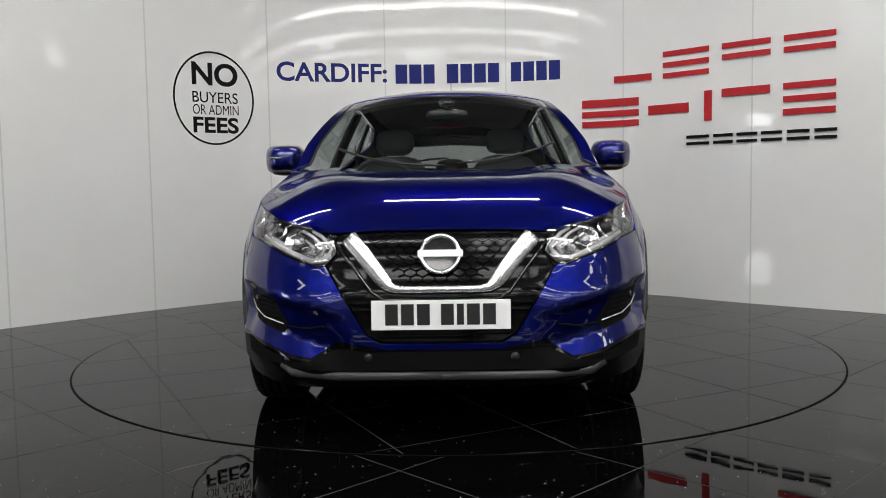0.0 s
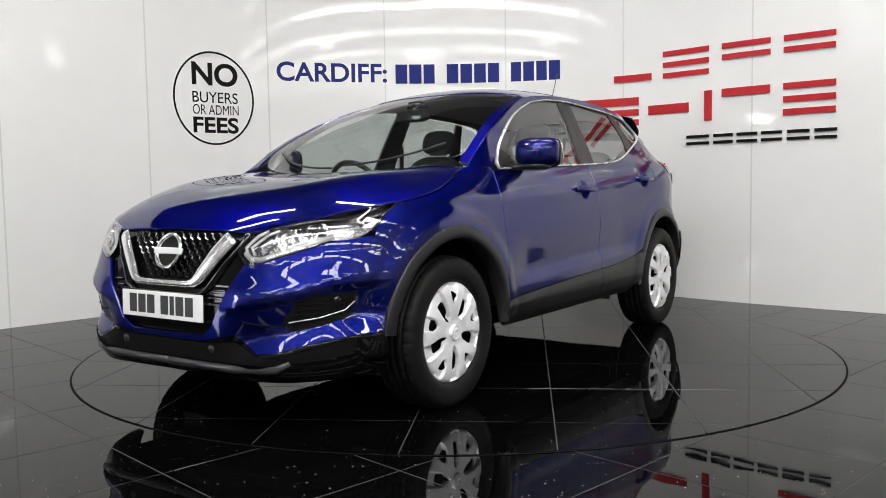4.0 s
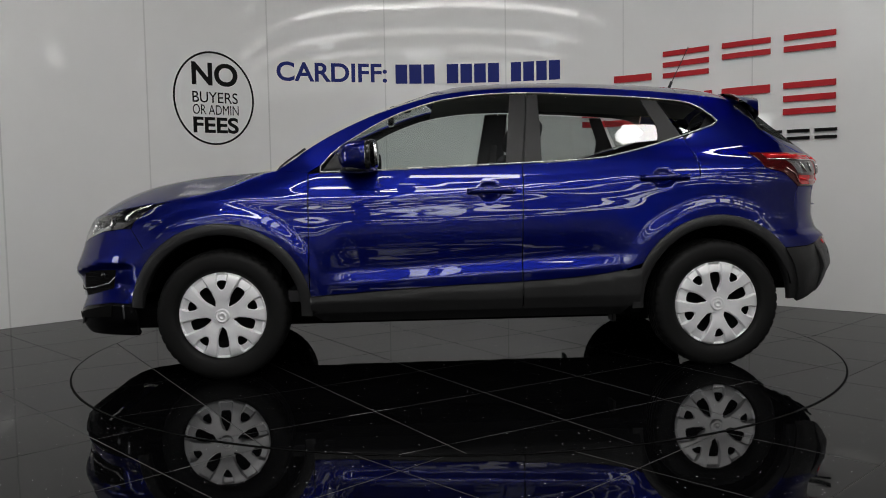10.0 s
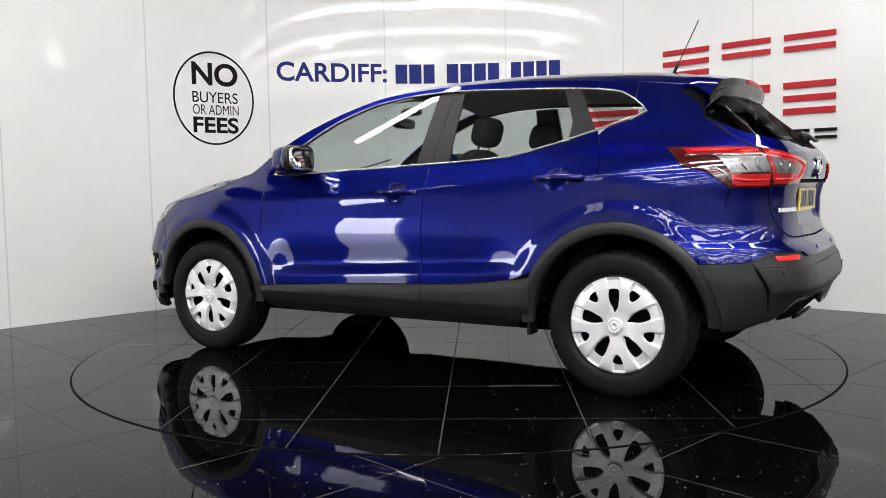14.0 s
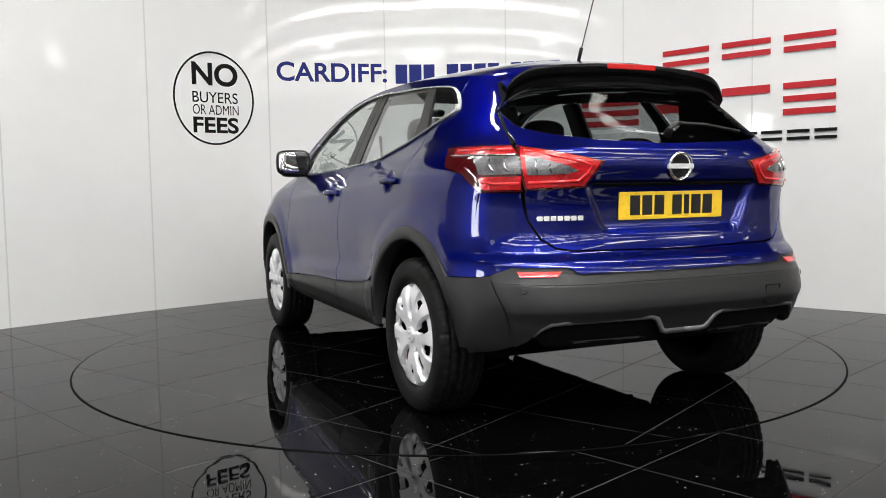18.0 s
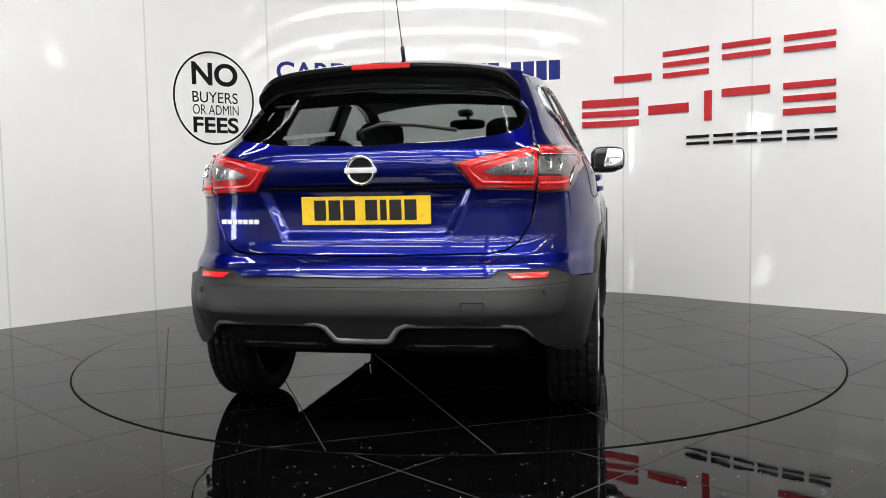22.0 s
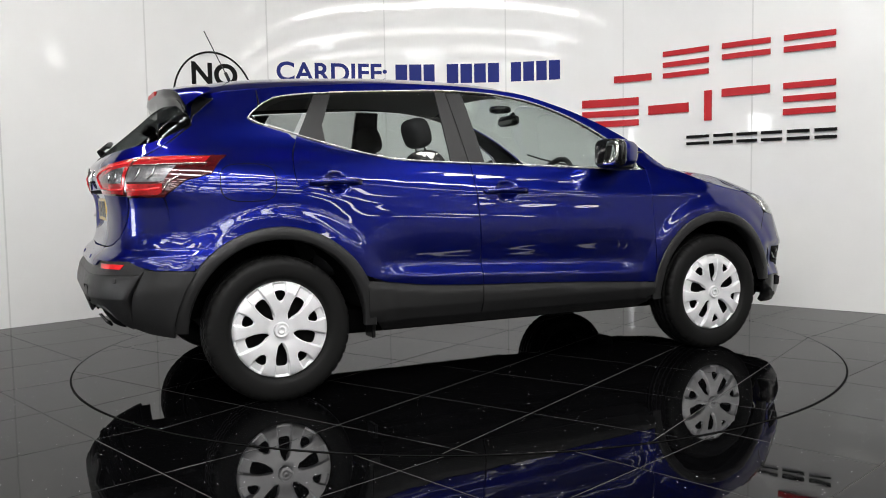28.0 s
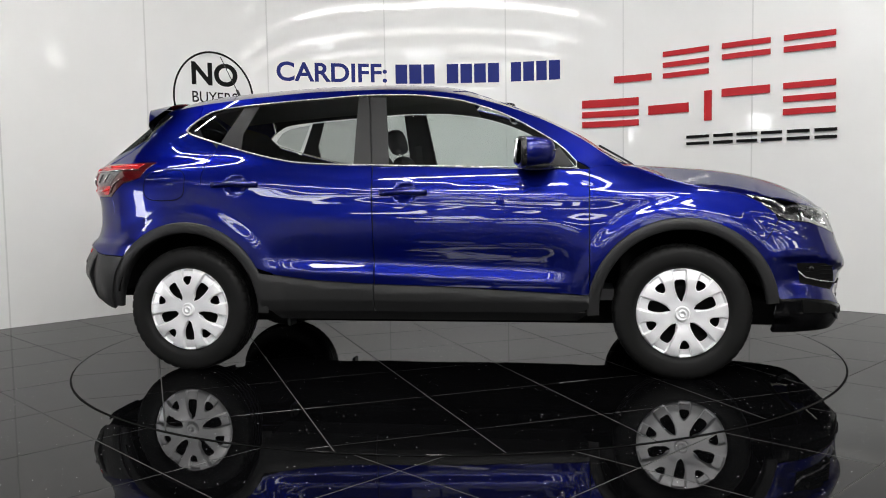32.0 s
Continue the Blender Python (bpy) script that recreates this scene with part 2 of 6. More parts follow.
def sweep(points, ra, rb, up=(0, 0, 1), closed=False, sides=8):
    """A bar of oval section along points; ra and rb may be lists, one for each point. Returns verts, faces."""
    pts = [Vector(p) for p in points]
    n, verts, faces = len(pts), [], []
    ras = ra if isinstance(ra, (list, tuple)) else [ra] * n
    rbs = rb if isinstance(rb, (list, tuple)) else [rb] * n
    for i, p in enumerate(pts):
        a = pts[(i - 1) % n] if closed or i else p
        b = pts[(i + 1) % n] if closed or i < n - 1 else p
        t = (b - a).normalized()
        s = t.cross(Vector(up)).normalized()
        u = s.cross(t)
        for k in range(sides):
            w = 2 * math.pi * k / sides
            verts.append(p + s * (ras[i] * math.cos(w)) + u * (rbs[i] * math.sin(w)))
    for i in range(n if closed else n - 1):
        j = (i + 1) % n
        for k in range(sides):
            l = (k + 1) % sides
            faces.append((i * sides + k, i * sides + l, j * sides + l, j * sides + k))
    if not closed:
        faces.append(tuple(range(sides - 1, -1, -1)))
        faces.append(tuple((n - 1) * sides + k for k in range(sides)))
    return verts, faces


def curve(table):
    """A smooth curve through (x, y) pairs, without overshoot."""
    xs = np.array([p[0] for p in table], float)
    ys = np.array([p[1] for p in table], float)
    h = np.diff(xs)
    d = np.diff(ys) / h
    m = np.zeros(len(xs))
    m[0], m[-1] = d[0], d[-1]
    for i in range(1, len(xs) - 1):
        if d[i - 1] * d[i] > 0:
            w1, w2 = 2 * h[i] + h[i - 1], h[i] + 2 * h[i - 1]
            m[i] = (w1 + w2) / (w1 / d[i - 1] + w2 / d[i])

    xs, ys, h, m = xs.tolist(), ys.tolist(), h.tolist(), m.tolist()
    last = len(h) - 1

    def value(x):
        x = min(max(x, xs[0]), xs[-1])
        i = 0
        while i < last and x > xs[i + 1]:
            i += 1
        t = (x - xs[i]) / h[i]
        u = 1 - t
        return (1 + 2 * t) * u * u * ys[i] + t * u * u * h[i] * m[i] + t * t * (3 - 2 * t) * ys[i + 1] + t * t * (t - 1) * h[i] * m[i + 1]
    return value


def soft(points, per=8, closed=False):
    """A smooth line through 2D or 3D points."""
    p = [np.array(q, float) for q in points]
    n, out = len(p), []
    for i in range(n if closed else n - 1):
        a, b, c, d = (p[(i + k) % n] if closed else p[min(max(i + k, 0), n - 1)] for k in (-1, 0, 1, 2))
        for k in range(per):
            t = k / per
            out.append(0.5 * (2 * b + (c - a) * t + (2 * a - 5 * b + 4 * c - d) * t * t + (3 * b - a - 3 * c + d) * t ** 3))
    if not closed:
        out.append(p[-1])
    return [tuple(q) for q in out]


def inside(px, py, loop):
    hit = np.zeros(len(px), bool)
    n = len(loop)
    for i in range(n):
        (x1, y1), (x2, y2) = loop[i], loop[(i + 1) % n]
        if y1 == y2:
            continue
        cross = ((y1 > py) != (y2 > py)) & (px < (x2 - x1) * (py - y1) / (y2 - y1) + x1)
        hit ^= cross
    return hit


from mathutils.geometry import delaunay_2d_cdt


def sheet(loop, surf, cell=0.03, lip=0.014, off=0.0, flip=False):
    """A panel: the flat outline laid on the surface surf(a, b), with a folded edge. Returns verts, faces, normals."""
    fine = []
    for i, p in enumerate(loop):
        q = loop[(i + 1) % len(loop)]
        k = max(1, int(math.hypot(q[0] - p[0], q[1] - p[1]) / cell))
        fine += [(p[0] + (q[0] - p[0]) * j / k, p[1] + (q[1] - p[1]) * j / k) for j in range(k)]
    clean = []
    for p in fine:
        if not clean or math.hypot(p[0] - clean[-1][0], p[1] - clean[-1][1]) > 1e-4:
            clean.append(p)
    if math.hypot(clean[0][0] - clean[-1][0], clean[0][1] - clean[-1][1]) < 1e-4:
        clean.pop()
    ax, bx = [p[0] for p in clean], [p[1] for p in clean]
    ga, gb = np.meshgrid(np.arange(min(ax) + cell * 0.5, max(ax), cell), np.arange(min(bx) + cell * 0.5, max(bx), cell))
    ga = (ga + (np.arange(ga.shape[0]) % 2 * cell * 0.5)[:, None]).ravel()
    gb = gb.ravel()
    keep = inside(ga, gb, clean)
    ga, gb = ga[keep], gb[keep]
    if len(ga):
        edge = np.array(clean)
        near = np.array([np.min((edge[:, 0] - x) ** 2 + (edge[:, 1] - y) ** 2) for x, y in zip(ga, gb)])
        ga, gb = ga[near > (0.4 * cell) ** 2], gb[near > (0.4 * cell) ** 2]
    flat = [Vector(p) for p in clean] + [Vector((x, y)) for x, y in zip(ga, gb)]
    v2, _, f2, ov, _, _ = delaunay_2d_cdt(flat, [], [list(range(len(clean)))], 1, 1e-6)
    h = 0.004
    verts, normals = [], []
    for v in v2:
        p = Vector(surf(v.x, v.y))
        da = Vector(surf(v.x + h, v.y)) - Vector(surf(v.x - h, v.y))
        db = Vector(surf(v.x, v.y + h)) - Vector(surf(v.x, v.y - h))
        n = da.cross(db).normalized()
        if flip:
            n = -n
        verts.append(p + n * off)
        normals.append(n)
    faces = []
    for f in f2:
        a, b, c = (v2[i] for i in f[:3])
        ccw = (b - a).x * (c - a).y - (b - a).y * (c - a).x > 0
        faces.append(tuple(f) if ccw != flip else tuple(reversed(f)))
    if lip:
        where = {}
        for i, src in enumerate(ov):
            for s in src:
                where[s] = i
        ring = [where[i] for i in range(len(clean)) if i in where]
        area = sum(clean[i][0] * clean[(i + 1) % len(clean)][1] - clean[(i + 1) % len(clean)][0] * clean[i][1] for i in range(len(clean)))
        m, base = len(ring), len(verts)
        for k in range(m):
            p, q, r = verts[ring[k - 1]], verts[ring[k]], verts[ring[(k + 1) % m]]
            t = (r - p).normalized()
            side = t.cross(normals[ring[k]]).normalized() * (1 if (area > 0) != flip else -1)
            verts += [q, q - normals[ring[k]] * lip - side * 0.0015]
            normals += [(normals[ring[k]] + side).normalized(), side]
        for k in range(m):
            a, b = base + 2 * k, base + 2 * ((k + 1) % m)
            quad = (a, a + 1, b + 1, b)
            faces.append(quad if (area > 0) != flip else tuple(reversed(quad)))
    return verts, faces, normals


def panel(name, loop, surf, material, parent, label="", **how):
    v, f, n = sheet(loop, surf, **how)
    return part(name, mesh_of(name, v, f, True, n), material, parent, label)


# ---------------------------------------------------------------- the hall
def wall_line():
    """The curved panel wall from above: dense points and their lengths along it."""
    nodes = [(-4.95, -0.88), (-4.13, 0.0), (-3.31, 0.875), (-2.52, 1.715), (-1.67, 2.437), (-0.632, 2.77), (0.508, 2.78),
             (1.542, 2.419), (2.42, 1.62), (3.32, 0.86), (4.2, 0.08), (5.1, -0.70)]
    pts = np.array(soft(nodes, 24))
    run = np.concatenate([[0], np.cumsum(np.hypot(*np.diff(pts, axis=0).T))])
    return nodes, pts, run


NODES, WALL_PTS, WALL_RUN = wall_line()


def wall_s(x):
    return float(np.interp(x, WALL_PTS[:, 0], WALL_RUN))


def on_wall(s, z, out=0.0):
    """A point s along the wall at height z, out metres before its face."""
    p = np.array([np.interp(s, WALL_RUN, WALL_PTS[:, k]) for k in (0, 1)])
    q = np.array([np.interp(s + 0.02, WALL_RUN, WALL_PTS[:, k]) for k in (0, 1)])
    r = np.array([np.interp(s - 0.02, WALL_RUN, WALL_PTS[:, k]) for k in (0, 1)])
    t = (q - r) / np.hypot(*(q - r))
    return Vector((p[0] + t[1] * out, p[1] - t[0] * out, z))


def curved_slab(s0, s1, z0, z1, out0, out1, step=0.05):
    """A slab that follows the wall."""
    n = max(2, int((s1 - s0) / step) + 1)
    verts, faces = [], []
    for i in range(n):
        s = s0 + (s1 - s0) * i / (n - 1)
        verts += [on_wall(s, z0, out1), on_wall(s, z1, out1), on_wall(s, z1, out0), on_wall(s, z0, out0)]
    for i in range(n - 1):
        for k in range(4):
            l = (k + 1) % 4
            faces.append((i * 4 + k, (i + 1) * 4 + k, (i + 1) * 4 + l, i * 4 + l))
    faces += [(0, 1, 2, 3), tuple((n - 1) * 4 + k for k in (3, 2, 1, 0))]
    return verts, faces


WALL_TOP = 3.0
back_wall = tagged(new("wall_display"), "curved white gloss panel wall round the turntable", "wall", kind="structure")
part("backing", curved_slab(0, WALL_RUN[-1], 0, WALL_TOP, -0.06, -0.025), JOINT_WHITE, back_wall)
SEAMS = [wall_s(x) for x, _ in NODES]
for sa, sb in zip(SEAMS[:-1], SEAMS[1:]):
    part("wall_panel", curved_slab(sa + 0.0025, sb - 0.0025, -0.002, WALL_TOP, -0.024, 0.0), WALL_WHITE, back_wall, smooth=False)
    part("joint_strip", curved_slab(sb - 0.006, sb + 0.006, -0.002, WALL_TOP, -0.01, 0.0015), JOINT_WHITE, back_wall)

HX0, HX1, HY0, HY1 = -9.0, 9.0, -24.0, 4.6
DOOR_Y0, DOOR_Y1, DOOR_Z = -5.0, -3.75, 2.5
HX2, BAY_Y = 18.0, -4.6
west = bmesh.new()
box(HX0 - 0.1, (HY0 + DOOR_Y0) / 2, HALL_TOP / 2, 0.2, DOOR_Y0 - HY0, HALL_TOP, bm=west)
box(HX0 - 0.1, (DOOR_Y1 + HY1) / 2, HALL_TOP / 2, 0.2, HY1 - DOOR_Y1, HALL_TOP, bm=west)
box(HX0 - 0.1, (DOOR_Y0 + DOOR_Y1) / 2, (DOOR_Z + HALL_TOP) / 2, 0.2, DOOR_Y1 - DOOR_Y0, HALL_TOP - DOOR_Z, bm=west)
tagged(part("wall_west", west, HALL_GREY), "pale sheeted hall wall with a tall doorway", "wall", kind="structure")
tagged(part("backdrop", box(HX0 - 1.2, (DOOR_Y0 + DOOR_Y1) / 2, 2.2, 0.04, 6.0, 4.6), DOOR_GLOW), "overcast daylight outside the open hall doorway", "daylight", kind="structure")
for k in range(5):
    wx = -7.6 + 3.2 * k
    bay = tagged(part("window_%d" % (k + 1), box(wx, HY0 + 0.03, 4.5, 2.2, 0.06, 1.0), DAY_GLOW), "high hall window lit by daylight", "window", kind="structure")
    for dx in (-1.13, 0.0, 1.13):
        part("window_frame", box(wx + dx, HY0 + 0.05, 4.5, 0.07, 0.1, 1.14), STEEL, bay)
    for dz in (-0.53, 0.53):
        part("window_frame", box(wx, HY0 + 0.05, 4.5 + dz, 2.2, 0.1, 0.06), STEEL, bay)

for name, cx, cy, sx, sy in (("wall_east", HX1 + 0.1, (BAY_Y + HY1) / 2, 0.2, HY1 - BAY_Y),
                             ("wall_side_bay", (HX1 + HX2) / 2 + 0.2, BAY_Y + 0.1, HX2 - HX1, 0.2), ("wall_far_east", HX2 + 0.1, (HY0 + BAY_Y) / 2, 0.2, BAY_Y - HY0),
                             ("wall_south", (HX0 + HX2) / 2, HY0 - 0.1, HX2 - HX0 + 0.4, 0.2), ("wall_north", 0, HY1 + 0.1, HX1 - HX0 + 0.4, 0.2)):
    tagged(part(name, box(cx, cy, HALL_TOP / 2, sx, sy, HALL_TOP), HALL_GREY), "pale sheeted hall wall", "wall", kind="structure")
tagged(part("ceiling", box((HX0 + HX2) / 2, (HY0 + HY1) / 2, HALL_TOP + 0.1, HX2 - HX0 + 0.4, HY1 - HY0 + 0.4, 0.2), ROOF_DARK),
       "dark sheeted hall roof", "ceiling", kind="structure")


bay = tagged(part("window_6", box(HX0 + 0.03, -7.8, 4.5, 0.06, 1.1, 0.9), DAY_GLOW), "high hall window lit by daylight", "window", kind="structure")
for dy in (-0.58, 0.0, 0.58):
    part("window_frame", box(HX0 + 0.05, -7.8 + dy, 4.5, 0.1, 0.07, 1.0), STEEL, bay)


def wall_light(y, z, length, lean):
    """A short tube in a steel tray on the east wall."""
    lamp = tagged(new("wall_light"), "small lit tube light on the hall wall", "light", "hall wall lights")
    lamp.matrix_basis = pose(HX1 - 0.04, y, z, lean, 0, 0)
    part("housing", box(0.01, 0, 0, 0.06, 0.10, length + 0.06, 0.01), STEEL, lamp)
    part("diffuser", box(-0.03, 0, 0, 0.03, 0.06, length), TUBE_GLOW, lamp)


for wy, wz, run, lean in ((-3.0, 3.9, 0.50, 20), (-3.12, 3.9, 0.50, 20), (-4.3, 4.0, 0.40, -25), (-3.8, 3.0, 0.36, 60), (-3.2, 2.7, 0.12, 0), (-3.3, 2.2, 0.22, 90), (-2.8, 1.8, 0.16, 80), (-2.6, 1.8, 0.14, 90)):
    wall_light(wy, wz, run, lean)


def roof_truss(y):
    truss = tagged(new("roof_truss"), "painted steel lattice roof truss under the roof", "truss", "roof trusses", "structure")
    top, low = HALL_TOP - 0.06, HALL_TOP - 0.5
    for z in (top, low):
        part("chord", box(0, y, z, HX1 - HX0, 0.1, 0.09, 0.01), STEEL, truss)
    k, x = 0, HX0
    while x < HX1 - 0.1:
        za, zb = (top, low) if k % 2 == 0 else (low, top)
        part("web", sweep([(x, y, za), (x + 0.9, y, zb)], 0.03, 0.03, up=(0, 1, 0), sides=4), STEEL, truss)
        x, k = x + 0.9, k + 1


for ty in (-23.0, -20.1, -17.2, -14.3, -11.4, -8.6, -5.7, -2.8, 0.1, 2.9):
    roof_truss(ty)


def ceiling_light(x, y, w, d, z, lit):
    lamp = tagged(new("ceiling_light"), "lit white tube light, known or added as fill, under the roof", "light", "hall lights")
    lamp.location = (x, y, z)
    part("housing", box(0, 0, 0.06, w + 0.06, d * 0.4, 0.05, 0.01), STEEL, lamp)
    part("diffuser", box(0, 0, 0.012, w, d, 0.036, 0.01), lit, lamp)
    for k in (-0.4, 0.4):
        hx, hy = (k * w, 0) if w > d else (0, k * d)
        part("hanger", sweep([(hx, hy, 0.09), (hx, hy, HALL_TOP - z)], 0.006, 0.006, up=(0, 1, 0), sides=6), STEEL, lamp)


for lx, ly in LIGHT_ROWS:
    ceiling_light(lx, ly, NEAR_W, near_depth(lx, ly), HALL_TOP - 0.70, TUBE_GLOW)
# The wash fixtures hung here are added, like their lamps.
for lx, ly in FAR_ROWS + ADDED_WASH:
    ceiling_light(lx, ly, LIGHT_W, FAR_D if ly < -8 or lx > 7 else LIGHT_D, HALL_TOP - 0.70, FAR_GLOW if ly < -8 or lx > 7 else TUBE_GLOW)
for k, (lx, ly, lw, ld, _) in enumerate(ROOF_LIGHTS):
    tagged(part("skylight_%d" % (k + 1), box(lx, ly, HALL_TOP - 0.03, lw, ld, 0.04), SKY_GLOW), "translucent roof light sheet", "skylight", kind="structure")

# ---------------------------------------------------------------- floor and turntable
TILE = 0.594
DISC = 2.243


def tile_mesh(corners, z1, depth, name):
    """One slab with an arris round its top, from a flat outline."""
    n = len(corners)
    cx, cy = sum(p[0] for p in corners) / n, sum(p[1] for p in corners) / n
    inner = []
    for x, y in corners:
        r = math.hypot(x - cx, y - cy) or 1
        inner.append((x - (x - cx) / r * 0.0008, y - (y - cy) / r * 0.0008))
    v = [(x, y, z1) for x, y in inner] + [(x, y, z1 - 0.0008) for x, y in corners] + [(x, y, z1 - depth) for x, y in corners]
    f = [tuple(range(n))]
    for k in range(n):
        l = (k + 1) % n
        f += [(k, n + k, n + l, l), (n + k, 2 * n + k, 2 * n + l, n + l)]
    return v, f


def clip_disc(poly, radius, steps=160):
    """The part of a flat convex outline that lies in the disc."""
    for k in range(steps):
        a = 2 * math.pi * k / steps
        nx, ny = math.cos(a), math.sin(a)
        out = []
        for i, p in enumerate(poly):
            q = poly[(i + 1) % len(poly)]
            dp, dq = p[0] * nx + p[1] * ny - radius, q[0] * nx + q[1] * ny - radius
            if dp <= 0:
                out.append(p)
            if dp * dq < 0:
                t = dp / (dp - dq)
                out.append((p[0] + (q[0] - p[0]) * t, p[1] + (q[1] - p[1]) * t))
        poly = out
        if len(poly) < 3:
            return []
    return poly


floor = tagged(part("floor", box((HX0 + HX2) / 2, (HY0 + HY1) / 2, -0.0536, HX2 - HX0, HY1 - HY0, 0.1), GROUT), "polished black granite showroom floor", "floor", kind="structure")
JOINT = 0.0024
FA = math.radians(45)
whole = mesh_of("tile", *tile_mesh([(-TILE / 2 + JOINT, -TILE / 2 + JOINT), (TILE / 2 - JOINT, -TILE / 2 + JOINT),
                                    (TILE / 2 - JOINT, TILE / 2 - JOINT), (-TILE / 2 + JOINT, TILE / 2 - JOINT)], 0.0, 0.01, "tile"))
whole.materials.append(GRANITE)
far_v, far_f = [], []
for i in range(-40, 41):
    for j in range(-40, 41):
        n, m = 1.55 + (i + 0.5) * TILE, -1.84 + (j + 0.5) * TILE
        x, y = (n + m) / math.sqrt(2), (m - n) / math.sqrt(2)
        if not (HX0 + 0.5 < x < (HX1 if y > BAY_Y else HX2) - 0.5 and HY0 + 0.5 < y < HY1 - 0.6) or math.hypot(x, y) < DISC - 0.5:
            continue
        if abs(x) < 4.0 and -5.2 < y < 2.9:
            t = new("tile", whole)
            t.parent = floor
            t.matrix_basis = pose(x, y, -0.003, 0, 0, 45)
        else:
            base = len(far_v)
            v, f = tile_mesh([(-TILE / 2 + JOINT, -TILE / 2 + JOINT), (TILE / 2 - JOINT, -TILE / 2 + JOINT),
                              (TILE / 2 - JOINT, TILE / 2 - JOINT), (-TILE / 2 + JOINT, TILE / 2 - JOINT)], 0.0, 0.01, "t")
            mm = pose(x, y, -0.003, 0, 0, 45)
            far_v += [mm @ Vector(p) for p in v]
            far_f += [tuple(base + k for k in q) for q in f]
tagged(part("far_tiles", (far_v, far_f), GRANITE, floor), kind="stuff")

table = tagged(new("turntable"), "round turntable in polished black granite, flush with the floor", "turntable")
v, f = lathe([(0.0, -0.006), (DISC - 0.012, -0.006), (DISC - 0.007, -0.001), (DISC - 0.004, -0.0006), (DISC, -0.0006), (DISC + 0.003, -0.0012), (DISC + 0.003, -0.0068)], 180, "Z")
part("rim", (v, f), RIM_METAL, table, "dark steel rim")
part("joint_filler", lathe([(0.0, -0.0002), (DISC - 0.02, -0.0002), (DISC - 0.02, -0.004)], 90, "Z"), GROUT, table, "grey joint filler")
TA = math.radians(28 + 90.71)
for i in range(-5, 6):
    for j in range(-5, 6):
        a0, b0 = -1.815 + i * TILE + 3 * TILE, -1.78 + j * TILE + 3 * TILE
        sq = [(a0 + JOINT, b0 + JOINT), (a0 + TILE - JOINT, b0 + JOINT), (a0 + TILE - JOINT, b0 + TILE - JOINT), (a0 + JOINT, b0 + TILE - JOINT)]
        sq = [(p[0] * math.cos(TA) - p[1] * math.sin(TA), p[0] * math.sin(TA) + p[1] * math.cos(TA)) for p in sq]
        got = clip_disc(sq, DISC - 0.007)
        if len(got) > 2:
            part("tile", tile_mesh(got, 0.0005, 0.006, "t"), GRANITE, table)


# ---------------------------------------------------------------- signs on the wall
def lettering(name, text, s_left, z_base, width, height, material, parent, bold=0.0, depth=0.002):
    """One line of text laid on the wall."""
    cu = bpy.data.curves.new(name, "FONT")
    cu.body, cu.size, cu.extrude, cu.offset = text, 1.0, 0.0, bold
    tmp = new(name, cu)
    dep = bpy.context.evaluated_depsgraph_get()
    me = bpy.data.meshes.new_from_object(tmp.evaluated_get(dep))
    bpy.data.objects.remove(tmp)
    co = np.array([v.co[:] for v in me.vertices])
    lo, hi = co.min(0), co.max(0)
    bm = bmesh.new()
    bm.from_mesh(me)
    bpy.data.meshes.remove(me)
    for v in bm.verts:
        s = s_left + (v.co.x - lo[0]) / (hi[0] - lo[0]) * width
        z = z_base + (v.co.y - lo[1]) / (hi[1] - lo[1]) * height
        v.co = on_wall(s, z, depth)
    me = bpy.data.meshes.new(name)
    bm.to_mesh(me)
    bm.free()
    return part(name, me, material, parent)


roundel = tagged(new("round_wall_sign"), "black ring sign reading no buyers or admin fees on the wall", "sign")
cs, cz, cr = wall_s(-2.085), 1.797, 0.392
ring_v, ring_f = [], []
for k in range(96):
    a = 2 * math.pi * k / 96
    for r in (cr, cr - 0.017):
        for o in (0.001, 0.003):
            ring_v.append(on_wall(cs + r * 0.96 * math.cos(a), cz + r * 1.035 * math.sin(a), o))
for k in range(96):
    a, b = k * 4, (k + 1) % 96 * 4
    ring_f += [(a + 1, a + 3, b + 3, b + 1), (a, a + 1, b + 1, b), (a + 3, a + 2, b + 2, b + 3)]
part("ring", (ring_v, ring_f), SIGN_BLACK, roundel)
for text, z0, h, w, bold in (("NO", 1.905, 0.200, 0.43, 0.03), ("BUYERS", 1.757, 0.095, 0.425, 0.006), ("OR ADMIN", 1.655, 0.085, 0.43, 0.0), ("FEES", 1.495, 0.140, 0.425, 0.03)):
    lettering("lettering", text, wall_s(-2.232), z0, w, h, SIGN_BLACK, roundel, bold)

town = tagged(new("town_sign"), "navy lettering with a row of plain bars high on the wall", "sign")
lettering("lettering", "CARDIFF:", wall_s(-1.60), 1.985, wall_s(-0.615) - wall_s(-1.60), 0.178, SIGN_BLUE, town, 0.022)
DIGITS = [(-0.535, -0.425), (-0.405, -0.29), (-0.27, -0.165), (-0.05, 0.06), (0.08, 0.19), (0.21, 0.32), (0.34, 0.445), (0.555, 0.65), (0.67, 0.77), (0.79, 0.885), (0.905, 1.005)]
for xa, xb in DIGITS:
    part("bar", curved_slab(wall_s(xa), wall_s(xb), 1.975, 2.155, 0.0005, 0.003, 0.03), SIGN_BLUE, town)

